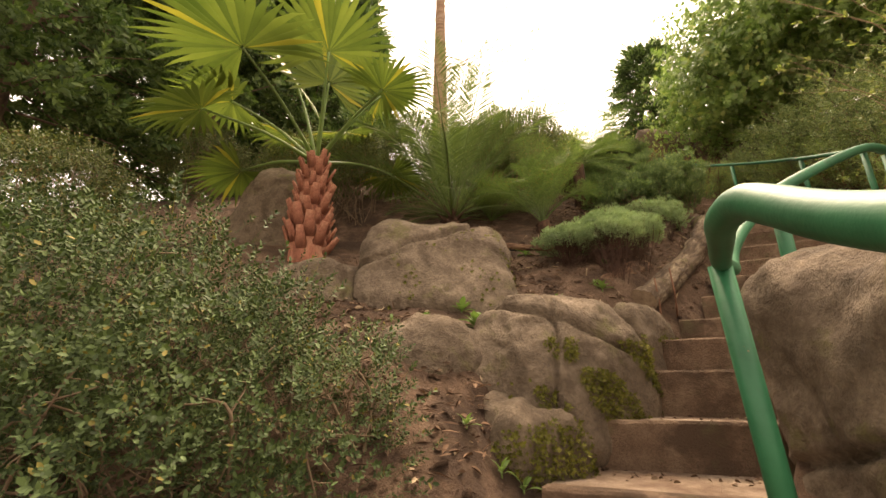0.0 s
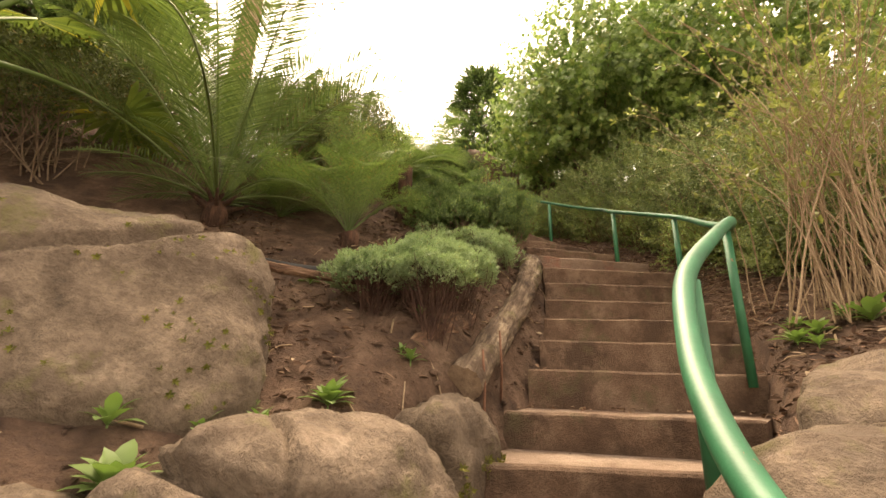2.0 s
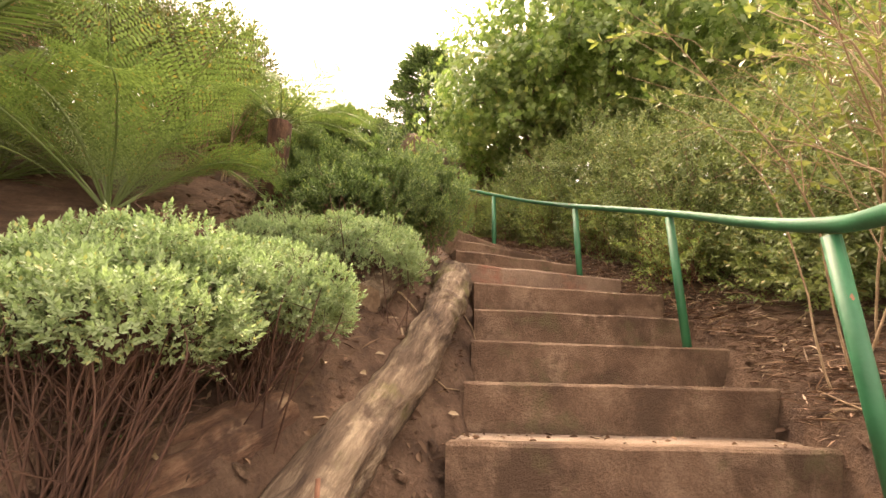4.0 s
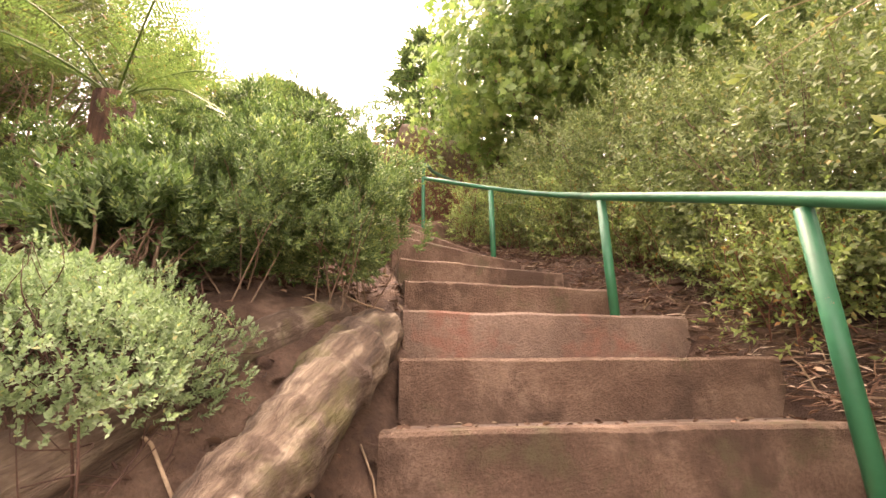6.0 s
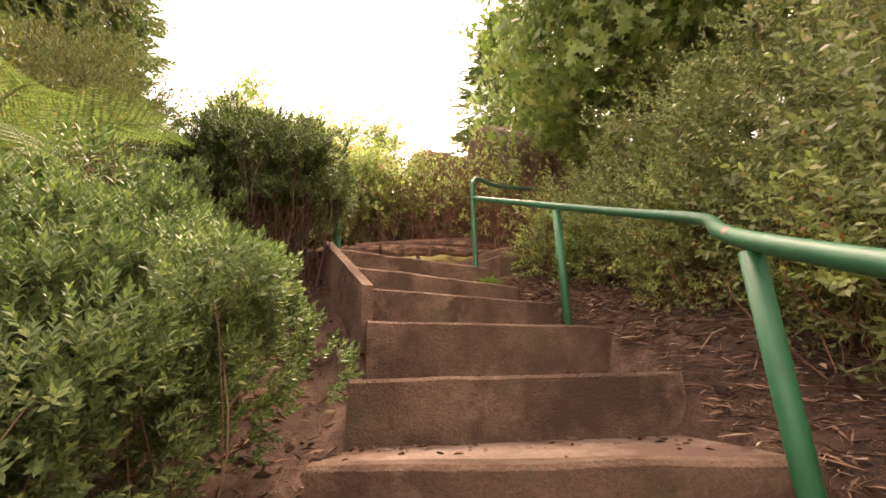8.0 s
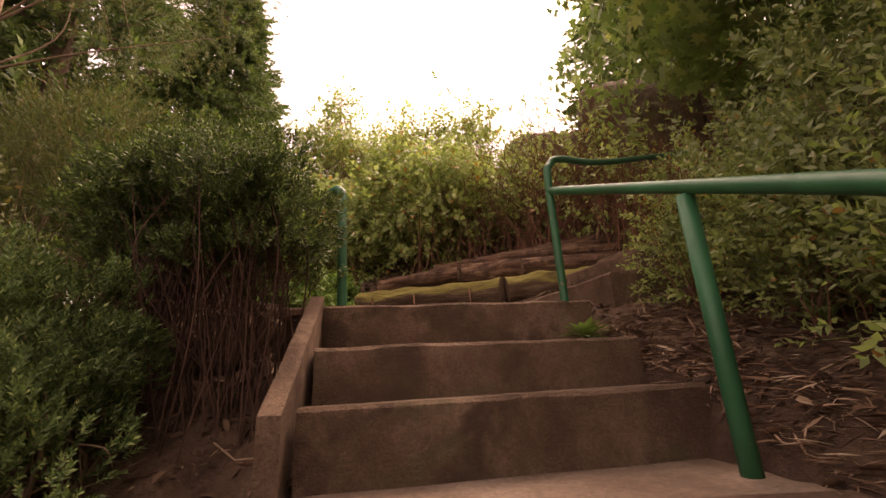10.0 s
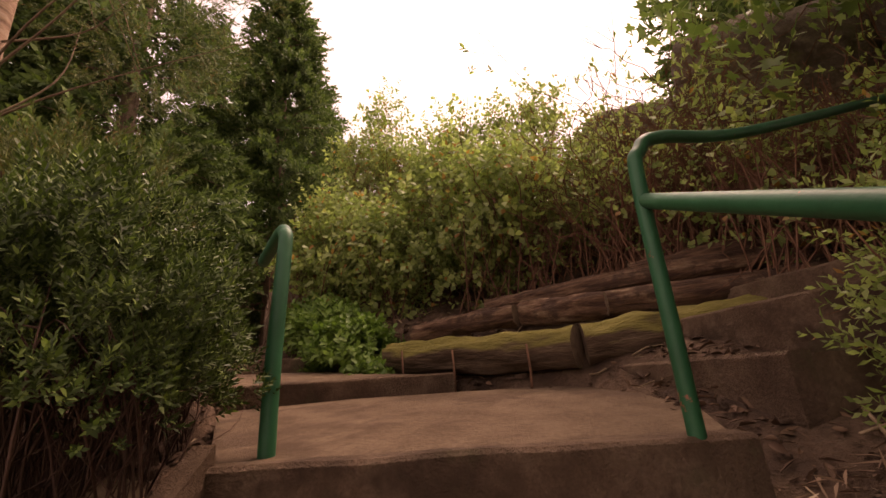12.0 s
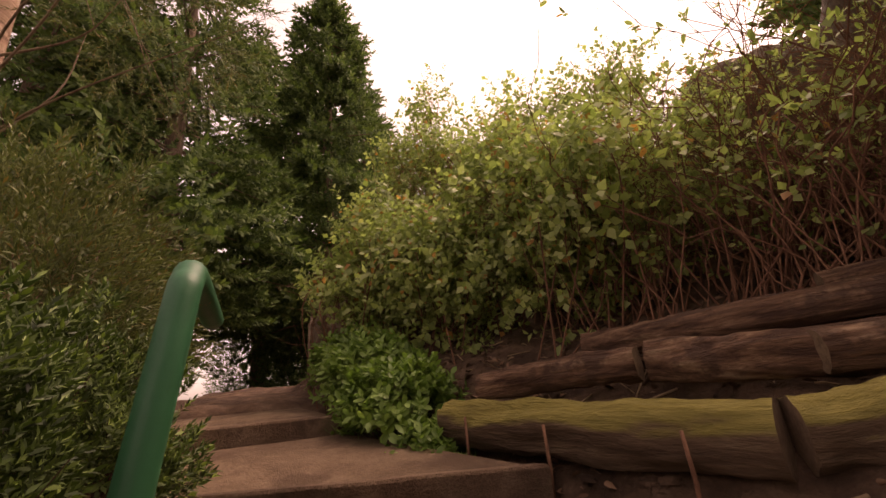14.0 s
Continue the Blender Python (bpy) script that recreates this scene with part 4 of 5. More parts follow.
for k, (x, y, h, w, n) in enumerate([(6.25, 7.75, 0.95, 0.42, 800), (6.15, 8.75, 0.9, 0.45, 800), (6.3, 6.75, 0.9, 0.4, 700), (6.1, 5.6, 0.7, 0.4, 600), (5.72, 9.3, 0.8, 0.26, 420)]):
    shrub("leafy_shrub", x, y, [(0, 0, h * 0.5, w, w, h * 0.55), (0.1, 0.15, h * 0.85, w * 0.6, w * 0.6, h * 0.4)], HEDGE_SPRIG, n, L_BRAMBLE, "open leafy shrub with pale leaves behind the rail", seed=120 + k, stems=30, depth=0.9, rough=0.7, twig=REDTWIG, group="leafy shrubs behind the rail", twig_r=0.003, low=-0.9, bend=0.15, scale=(0.6, 1.1))


def arching_shrub(x, y, label, n=90, height=2.6, twig=PALETWIG, leafage=L_YELLOW, tangle=0.012, foot=0.32, leafy=1.0):
    """Many long pale stems that rise from one foot and arch over, with sparse young leaves."""
    z = ground_z(x, y)
    ob = thing("arching_shrub", x, y, z, label, "shrub")
    tubes, P, D = [], [], []
    for k in range(n):
        a = rng.random() * 6.28
        out = rng.uniform(0.3, 1.5)
        h = height * rng.uniform(0.55, 1.1)
        s = np.array([rng.normal(0, foot), rng.normal(0, foot), -0.15])
        e = np.array([math.cos(a) * out, math.sin(a) * out, h])
        m = s * 0.5 + np.array([math.cos(a) * out * 0.35, math.sin(a) * out * 0.35, h * 0.62])
        pth = smooth_path([s, m, e], 7) + np.cumsum(rng.normal(0, tangle, (15, 3)), 0)
        r = rng.uniform(0.004, 0.009)
        tubes.append(tube(pth, np.linspace(r, r * 0.35, 15), 5, False))
        for b in range(5):
            i = rng.integers(5, 14)
            w = unit(pth[min(i + 1, 14)] - pth[i] + rng.normal(0, 0.06, 3))
            q = np.array([pth[i], pth[i] + w * 0.2 + rng.normal(0, 0.02, 3), pth[i] + w * rng.uniform(0.3, 0.6) + np.array([0, 0, -0.05])])
            tubes.append(tube(q, [r * 0.45, r * 0.35, r * 0.2], 3, False))
            P += [q[1], q[2]]
            D += [w, w]
        P += [pth[-1], pth[-3]]
        D += [e - m, e - m]
    V, F = merge(*tubes)
    part("branchwork", mesh_np("branchwork", V, F, twig, True), ob)
    P, D = np.array(P), unit(np.array(D) + rng.normal(0, 0.2, (len(D), 3)))
    some = rng.random(len(P)) < leafy
    P, D = P[some], D[some]
    V, F = repeat(sprig(4, 0.06, leaf(0.055, 0.025), 50, 0.5), P, axes_of(D, rng.random(len(D)) * 6), rng.uniform(0.5, 1.3, len(P)))
    part("foliage", mesh_np("foliage", V, F, leafage), ob)


arching_shrub(5.35, 3.5, "shrub of pale arching stems with sparse young yellow-green leaves", 85)
arching_shrub(6.1, 2.7, "shrub of pale arching stems with sparse young yellow-green leaves", 60, 2.9)
for x, y, n, h in [(4.5, 11.7, 60, 1.6), (5.4, 11.9, 70, 1.9), (3.6, 11.7, 26, 1.7), (6.3, 11.5, 50, 1.5), (5.0, 12.3, 34, 1.7)]:
    arching_shrub(x, y, "tangled arching brambles with reddish stems and few leaves", n, h, REDTWIG, L_BRAMBLE, 0.05, 0.3, 0.4)


def tree(name, x, y, trunk_r, height, mounds, tpl, count, mat, label, bark=BARK, seed=1, limbs=14, scale=(0.7, 1.3), up=0.2, rough=0.5, lean=(0, 0), droop=0.0, limb=0.3):
    z = ground_z(x, y) - 0.1
    ob = thing(name, x, y, z, label, "tree")
    path = smooth_path([(0, 0, 0), (lean[0] * 0.4, lean[1] * 0.4, height * 0.45), (lean[0], lean[1], height)], 8)
    V, F = tube(path, np.linspace(trunk_r, trunk_r * 0.25, len(path)), 12)
    part("trunk", mesh_np("trunk", V, F, bark, True), ob)
    tubes, Vs = [], []
    for k in range(limbs):
        m = mounds[k % len(mounds)]
        d = unit(rng.normal(0, 1, 3))
        end = np.array(m[:3]) + d * np.array(m[3:]) * 0.8
        a = path[int(rng.uniform(0.3, 0.9) * (len(path) - 1))]
        mid = (a + end) / 2 + rng.normal(0, 0.15, 3)
        pth = smooth_path([a, mid, end], 5)
        tubes.append(tube(pth, np.linspace(trunk_r * limb, trunk_r * limb * 0.2, len(pth)), 5, False))
    total = sum(m[3] * m[5] for m in mounds)
    for k, m in enumerate(mounds):
        P, D = shell(int(count * m[3] * m[5] / total), m[:3], m[3:], seed + 2.3 * k, rough, 0.5, -0.9)
        D = unit(D + rng.normal(0, 0.5, D.shape) + np.array([0, 0, up - droop]))
        Vs.append(repeat(tpl, P, axes_of(D, rng.random(len(D)) * 6.28 if not droop else rng.normal(0, 0.4, len(D))), rng.uniform(*scale, len(P))))
    V, F = merge(*tubes)
    part("limb_frame", mesh_np("limb_frame", V, F, bark if limb > 0.2 else TWIG), ob)
    V, F = merge(*Vs)
    part("crown", mesh_np("crown", V, F, mat), ob)
    return ob


tree("maple_tree", 8.3, 9.9, 0.16, 4.5, [(-1.3, -0.2, 3.0, 1.7, 1.7, 1.5), (-0.7, 1.0, 3.5, 1.7, 1.6, 1.6), (0.0, -1.8, 3.4, 1.9, 1.7, 1.9), (0.5, -3.6, 3.2, 1.6, 1.6, 1.7), (-0.5, -0.5, 5.0, 1.9, 2.0, 1.6)], MAPLE_SPRIG, 7600, L_MAPLE, "broadleaf tree with pale spring-green lobed leaves", seed=30, rough=0.6)
tree("maple_tree", 10.8, 11.2, 0.2, 5.5, [(-0.8, 0, 3.2, 2.4, 2.4, 2.2), (0.3, -2.6, 3.0, 2.3, 2.2, 2.0), (0, -0.8, 5.2, 2.4, 2.4, 1.8), (0.4, -5.0, 2.6, 2.2, 2.0, 1.9)], MAPLE_SPRIG, 2600, L_MAPLE, "broadleaf tree behind the shrubs in pale green leaf", seed=36, rough=0.4, scale=(1.3, 2.2))
tree("pale_tree", -0.3, 8.0, 0.21, 9.0, [(0.3, -0.2, 9.0, 1.6, 1.6, 1.2), (1.4, 1.1, 3.9, 1.3, 0.9, 0.55), (0.3, 1.3, 4.3, 1.4, 0.9, 0.7), (1.9, 0.3, 4.6, 1.1, 0.9, 0.5)], HEATH_SPRIG, 1300, L_HEATH, "tree with a bare ringed pale brown trunk", PALEBARK, 33, 14, lean=(0.05, 0.0), scale=(0.7, 1.3), up=-0.2, limb=0.07)


def conifer(x, y, height, spread, label, seed, bare=0.15, count=210, group="conifers behind the path"):
    """A conifer: straight trunk, whorls of drooping boughs, each a flat spray of needles."""
    z = ground_z(x, y) - 0.2
    ob = thing("conifer_tree", x, y, z, label, "tree", group)
    path = [(0, 0, 0), (0, 0, height * 0.5), (0, 0, height)]
    V, F = tube(path, [height * 0.02, height * 0.013, 0.02], 10)
    part("trunk", mesh_np("trunk", V, F, BARK, True), ob)
    f = bare + (1 - bare) * rng.random(count) ** 1.15
    a = rng.random(count) * 6.28
    L = spread * (1 - f) ** 0.55 * rng.uniform(0.65, 1.15, count) + 0.25
    D = np.stack([np.cos(a), np.sin(a), rng.normal(-0.05, 0.12, count)], 1)
    base = np.stack([0 * a, 0 * a, f * height], 1)
    needles, boughs = [], []
    tpl = sprig(17, 0.42, blade(0.1, 0.046), 50, 0.5, 2.4)
    n = 17
    for k in range(count):
        t = np.sqrt(rng.random(n))
        mid = base[k] + D[k] * L[k] * t[:, None] + np.array([0, 0, -0.16 * L[k]]) * (t ** 2)[:, None]
        side = np.cross(D[k], (0, 0, 1)) * rng.normal(0, 1, n)[:, None] * (0.16 * L[k] * (1.2 - t))[:, None]
        P = mid + side + rng.normal(0, 0.05, (n, 3))
        W = unit(D[k] * 0.8 + side * 1.5 / max(L[k], 0.3) + rng.normal(0, 0.25, (n, 3)) + np.array([0, 0, -0.1]))
        needles.append((P, W))
        if k % 2 == 0:
            boughs.append(tube(np.array([base[k], base[k] + D[k] * L[k] * 0.5 + np.array([0, 0, -0.04 * L[k]]), base[k] + D[k] * L[k] + np.array([0, 0, -0.16 * L[k]])]), [0.035, 0.02, 0.008], 4, False))
    P = np.concatenate([p for p, _ in needles])
    W = np.concatenate([w for _, w in needles])
    V, F = repeat(tpl, P, axes_of(W, rng.normal(0, 0.5, len(W))), rng.uniform(0.6, 1.2, len(P)) * (0.65 + 0.07 * height))
    part("crown", mesh_np("crown", V, F, L_CONIFER), ob)
    V, F = merge(*boughs)
    tagged(part("bough_frame", mesh_np("bough_frame", V, F, BARK), ob), kind="stuff")
    return ob


conifer(-5.3, 14.8, 12.8, 2.3, "tall dark green conifer rising behind the path", 1)
conifer(-5.2, 10.7, 13.5, 3.0, "spreading dark conifer with drooping boughs", 2)
conifer(-6.6, 8.3, 13.0, 3.4, "spreading dark conifer with drooping boughs", 3)
conifer(-8.2, 5.0, 13.0, 3.6, "spreading dark conifer with drooping boughs", 5)
conifer(-11.0, 9.5, 14.0, 3.8, "spreading dark conifer with drooping boughs", 6)
conifer(-9.5, 15.0, 14.0, 3.4, "spreading dark conifer with drooping boughs", 7)
conifer(-8.2, 18.5, 11.5, 2.8, "dark conifer beyond the far path", 8)
conifer(7.0, 15.3, 7.4, 2.0, "slim dark conifer above the bank", 4, count=200)


# ---- palms and ferns ----
def fan_blade(radius, n=30, spread=250):
    """A pleated fan leaf in the plane of x and y, its hub at the origin."""
    Vs, Fs = [], []
    half = radians(spread / n / 2)
    for k in range(n):
        a = radians(-spread / 2 + spread * (k + 0.5) / n)
        r = radius * (0.82 + 0.18 * math.cos(a / 2)) * rng.uniform(0.93, 1.05)
        at = lambda ang, rad, z: (math.sin(ang) * rad, math.cos(ang) * rad, z)
        sag = -0.10 * radius * rng.uniform(0.3, 1.6)
        pts = [at(a, 0.02, 0), at(a - half, r * 0.6, 0.0), at(a, r * 0.6, 0.022), at(a + half, r * 0.6, 0.0), at(a - half * 0.35, r * 0.84, sag * 0.4), at(a + half * 0.35, r * 0.84, sag * 0.4), at(a + rng.normal(0, 0.02), r, sag)]
        b = len(Vs)
        Vs += pts
        Fs += [(b, b + 2, b + 1), (b, b + 3, b + 2), (b + 1, b + 2, b + 4), (b + 2, b + 3, b + 5), (b + 2, b + 5, b + 4), (b + 4, b + 5, b + 6)]
    return np.array(Vs), [np.array(Fs)]


def fan_palm(x, y, z, trunk_h):
    ob = thing("fan_palm", x, y, z, "young fan palm with a reddish trunk of old leaf bases", "palm")
    zs = np.linspace(-0.2, trunk_h, 14)
    r = 0.24 * (1 - np.clip(zs / trunk_h, 0, 1) ** 1.5 * 0.55)
    V, F = tube(np.stack([0 * zs, 0 * zs, zs], 1), r, 18)
    part("trunk", mesh_np("trunk", V, F, PALMBARK, True), ob)
    # cut leaf bases, spiralling up the trunk
    scale = np.array([(-0.075, 0, 0.0), (0.075, 0, 0.0), (0.04, 0.26, 0.07), (-0.04, 0.26, 0.07), (-0.05, 0.02, -0.035), (0.05, 0.02, -0.035), (0.028, 0.26, 0.045), (-0.028, 0.26, 0.045)])
    quads = np.array([(0, 1, 2, 3), (4, 7, 6, 5), (0, 3, 7, 4), (1, 5, 6, 2), (3, 2, 6, 7), (0, 4, 5, 1)])
    stub = mesh_np("leaf_base", scale, [quads], PALMBARK)
    for k in range(64):
        h = trunk_h * (0.02 + 0.95 * k / 64)
        a = k * 2.4
        rad = 0.22 * (1 - (h / trunk_h) ** 1.5 * 0.5)
        out = Vector((math.cos(a), math.sin(a), 0))
        rot = Vector((out.x, out.y, 0.95 + 0.5 * h / trunk_h + rng.normal(0, 0.15))).to_track_quat("Y", "Z").to_matrix().to_4x4()
        part("leaf_base", stub, ob, at=Matrix.Translation(out * rad * 0.9 + Vector((0, 0, h))) @ rot @ Matrix.Diagonal((*[rng.uniform(0.75, 1.25) * (1.15 - 0.45 * h / trunk_h)] * 3, 1)))
    crown = np.array([0, 0, trunk_h - 0.05])
    for k, (az, el, reach, size) in enumerate([(256, 30, 1.3, 1.12), (300, 62, 1.2, 0.95), (200, 35, 1.2, 0.85), (340, 35, 1.1, 0.72), (20, 55, 1.2, 0.75), (90, 50, 1.1, 0.8), (140, 40, 1.2, 0.8), (230, 8, 1.2, 0.8), (60, 15, 1.2, 0.75), (320, 82, 1.0, 0.75), (180, 72, 1.2, 0.8), (170, 5, 1.1, 0.8)]):
        d = np.array([math.cos(radians(az)) * math.cos(radians(el)), math.sin(radians(az)) * math.cos(radians(el)), math.sin(radians(el))])
        end = crown + d * reach * 1.2
        mid = crown + d * reach * 0.6 + np.array([0, 0, 0.08])
        V, F = tube(smooth_path([crown, mid, end], 5), np.linspace(0.028, 0.013, 11), 6)
        stalk = part("petiole", mesh_np("petiole", V, F, L_HERB, True), ob, "green leaf stalk")
        B = fan_blade(size)
        droop = unit(d + np.array([0, 0, -0.5]))
        X = axes_of(droop[None])[0]
        V, F = B[0] @ X.T + end, B[1]
        part("fan_leaf", mesh_np("fan_leaf", V, F, L_FAN), stalk)


fan_palm(-1.42, 4.66, ground_z(-1.42, 4.66) - 0.02, 1.4)


def frond_curve(az, el, length, sag, n=40):
    t = np.linspace(0, 1, n)
    d = np.array([math.cos(radians(az)), math.sin(radians(az))])
    out = length * t * math.cos(radians(el)) * (1 - 0.12 * t)
    up = length * (t * math.sin(radians(el)) - sag * t ** 2.2)
    return np.stack([d[0] * out, d[1] * out, up], 1)


def pinnate(path, tpl, n, size, tilt, mat, parent, name, stalk=0.012, start=0.12, taper=0.8):
    """A frond: a midrib with leaflets on both sides."""
    T = unit(np.gradient(path, axis=0))
    V, F = tube(path, np.linspace(stalk, stalk * 0.2, len(path)), 5, False)
    rib = part(name, mesh_np(name, V, F, mat, True), parent)
    t = np.linspace(start, 0.99, n)
    idx = t * (len(path) - 1)
    i = np.minimum(idx.astype(int), len(path) - 2)
    f = (idx - i)[:, None]
    P = path[i] * (1 - f) + path[i + 1] * f
    tan = T[i]
    side = unit(np.cross(tan, np.array([0, 0, 1.0]) + 0 * tan))
    nor = np.cross(side, tan)
    scale = size * np.sin(np.pi * np.clip((t - start) / (1.02 - start) * 0.86 + 0.14, 0, 1)) ** taper
    got = []
    for s in (-1, 1):
        D = unit(tan * 0.75 + s * side + nor * tilt + rng.normal(0, 0.06, tan.shape))
        X = np.stack([np.cross(D, nor), D, nor], -1)
        got.append(repeat(tpl, P, X, scale * rng.uniform(0.92, 1.08, n)))
    V, F = merge(*got)
    part("frond_blade", mesh_np("frond_blade", V, F, mat), rib)


def feather_palm(x, y, z):
    ob = thing("feather_palm", x, y, z, "feather palm with long arching fronds from its foot", "palm")
    V, F = tube([(0, 0, -0.2), (0, 0, 0.08), (0, 0, 0.22)], [0.13, 0.12, 0.07], 14)
    part("trunk", mesh_np("trunk", V, F, FERNBARK, True), ob)
    # old frond bases round the foot
    cone = mesh_np("frond_base", *tube([(0, 0, 0), (0, 0.12, 0.02), (0, 0.34, 0.0)], [0.03, 0.026, 0.01], 6), FERNBARK)
    for k in range(26):
        turn = Matrix.Rotation(k * 2.4, 4, "Z") @ Matrix.Rotation(radians(25 + 2.2 * k), 4, "X")
        part("frond_base", cone, ob, at=Matrix.Translation((0, 0, 0.02 + 0.006 * k)) @ turn)
    tpl = blade(1.0, 0.036, 0.15)
    for k in range(14):
        pinnate(frond_curve(k * 25.7 + rng.normal(0, 6), rng.uniform(8, 30), rng.uniform(1.0, 1.7), 0.35) + np.array([0, 0, 0.18]), tpl, 40, 0.35, 0.2, L_PALM, ob, "frond", 0.012, 0.1, 0.6)
    for k in range(26):
        az = k * 137.5 + rng.normal(0, 8)
        el = 30 + 50 * (k / 26) ** 0.8 + rng.normal(0, 5)
        L = rng.uniform(2.6, 3.9)
        pinnate(frond_curve(az, el, L, rng.uniform(0.25, 0.5)) + np.array([0, 0, 0.15]), tpl, 84, 0.42, 0.35, L_PALM, ob, "frond", 0.016, 0.18, 0.6)


feather_palm(0.28, 5.85, ground_z(0.28, 5.85))


def fern(name, x, y, z, count, length, label, trunk=0.0, el=(35, 70), seed=0):
    ob = thing(name, x, y, z, label, "fern")
    if trunk:
        V, F = tube([(0, 0, -0.1), (0.02, 0, trunk * 0.5), (0, 0, trunk)], [0.13, 0.1, 0.11], 12)
        part("trunk", mesh_np("trunk", V, F, FERNBARK, True), ob)
    # one pinna, itself feathered
    k = 15
    t = np.linspace(0.08, 0.98, k)
    pin = []
    for s in (-1, 1):
        D = np.tile(unit((s * 0.9, 0.45, 0.0)), (k, 1))
        pin.append(repeat(blade(0.1, 0.045, 0.05), np.stack([0 * t, t, 0 * t], 1), axes_of(D), np.sin(np.pi * (0.12 + 0.84 * (1 - t) * 0.55)) ** 0.7))
    tpl = merge(*pin)
    for j in range(count):
        az = j * 137.5 + rng.normal(0, 10)
        L = length * rng.uniform(0.75, 1.1)
        path = frond_curve(az, rng.uniform(*el), L, rng.uniform(0.3, 0.6), 26) + np.array([0, 0, trunk])
        pinnate(path, tpl, 26, 0.185 * L, 0.05, L_FERN, ob, "frond", 0.008, 0.14, 0.7)


fern("tree_fern", 1.6, 5.7, ground_z(1.6, 5.7), 17, 1.75, "broad tree fern with arching light green fronds", 0.12, (38, 80))
fern("tree_fern", 2.38, 6.85, ground_z(2.38, 6.85), 18, 1.5, "tree fern with a shaggy brown trunk", 0.85, (-2, 52))
fern("fern", 0.85, 6.2, ground_z(0.85, 6.2), 18, 1.2, "light green fern beneath the palms")
fern("fern", 6.05, 8.75, ground_z(6.05, 8.75), 7, 0.35, "small fern beside the rail")
for k, (x, y, h) in enumerate([(-0.7, 6.9, 1.3), (0.7, 7.1, 1.2), (-2.4, 6.3, 1.2), (1.6, 7.2, 1.4), (-1.5, 6.2, 1.2), (-5.0, 6.8, 1.4), (-4.3, 3.6, 1.2)]):
    shrub("back_shrub", x, y, [(0, 0, h * 0.5, 0.9, 0.7, h * 0.6)], HEDGE_SPRIG, 1500, L_HEATH, "loose olive green shrub behind the palms", seed=60 + k, group="shrubs behind the palms", stems=30)


for k, (x, y, h) in enumerate([(-7.0, 15.4, 2.6), (-8.8, 14.8, 2.6), (-6.0, 16.9, 2.8), (-10.5, 17.6, 3.0)]):
    shrub("far_shrub", x, y, [(0, 0, h * 0.4, 1.6, 1.4, h * 0.65)], HEDGE_SPRIG, 1500, L_CONIFER, "dark evergreen shrub closing the far path", seed=90 + k, group="shrubs at the far path", stems=20, scale=(1.6, 2.6), low=-0.9)


# ---- weeds ----
def weed(x, y, z, n, size, label, mat=L_HERB, upright=1.05, width=0.38):
    ob = thing("weed", x, y, z, label, "weed", "weeds on the bank")
    a = np.arange(n) * 2.4
    el = np.linspace(0.1, 1.2, n) * upright
    D = np.stack([np.cos(a) * np.cos(el), np.sin(a) * np.cos(el), np.sin(el) + 0.1], 1)
    t = np.array([0, 0.18, 0.42, 0.66, 0.86, 1.0])
    w = np.array([0.1, 0.2, 0.8, 1.0, 0.62, 0.02]) * size * width * 0.5
    mid = np.stack([0 * t, t * size, size * (0.25 * t - 0.42 * t ** 2.4)], 1)
    V = np.concatenate([np.stack([k * w, mid[:, 1], mid[:, 2] + (0.22 * w if k else 0 * w)], 1) for k in (-1, 0, 1)])
    k = np.arange(5)
    F = [np.concatenate([np.stack([c * 6 + k, (c + 1) * 6 + k, (c + 1) * 6 + k + 1, c * 6 + k + 1], 1) for c in (0, 1)])]
    blade_mesh = mesh_np("leaf", V, F, mat)
    for X in axes_of(D) * rng.uniform(0.6, 1.1, n)[:, None, None]:
        part("leaf", blade_mesh, ob, at=Matrix.Translation((0, 0, 0.01)) @ Matrix([list(map(float, row)) for row in X]).to_4x4())
    V, F = tube([(0, 0, -0.04), (0, 0, 0.03)], [0.006, 0.004], 5)
    part("stem", mesh_np("stem", V, F, L_HERB), ob)


def weed_on(x, y, n, size, label="broad-leaved green weed rosette on the soil", **kw):
    weed(x, y, ground_z(x, y), n, size, label, **kw)


for x, y, n, s in [(1.76, 3.5, 28, 0.17), (1.48, 3.62, 24, 0.16), (1.2, 3.5, 14, 0.12), (0.98, 3.42, 12, 0.13), (0.7, 3.32, 12, 0.13), (1.95, 3.95, 12, 0.12), (0.85, 3.05, 24, 0.18), (0.45, 3.1, 9, 0.07), (1.62, 3.55, 9, 0.08), (0.95, 3.25, 7, 0.06), (2.1, 4.35, 8, 0.1), (1.3, 4.75, 10, 0.13), (1.6, 4.9, 8, 0.12), (0.6, 4.9, 9, 0.1), (1.15, 3.6, 6, 0.06), (0.2, 3.0, 7, 0.06), (1.9, 4.0, 7, 0.07)]:
    weed_on(x, y, n, s)
for x, y, n, s in [(4.7, 3.6, 16, 0.18), (5.0, 3.3, 16, 0.2), (4.85, 3.55, 14, 0.16), (4.95, 3.75, 14, 0.15), (4.62, 3.42, 10, 0.12), (5.1, 3.5, 12, 0.16), (4.55, 3.85, 7, 0.1)]:
    weed_on(x, y, n, s, "bright green broad-leaved weed beside the rail post", upright=0.9)
weed(5.08, 8.92, 16 * R - 0.01, 36, 0.15, "leafy weed growing at the step end", width=0.34)
for x, y in [(1.02, 2.15), (1.12, 2.2), (1.28, 2.28), (0.85, 2.2)]:
    weed_on(x, y, 6, 0.1, "small broad-leaved seedling at the foot of the bank", upright=1.0)
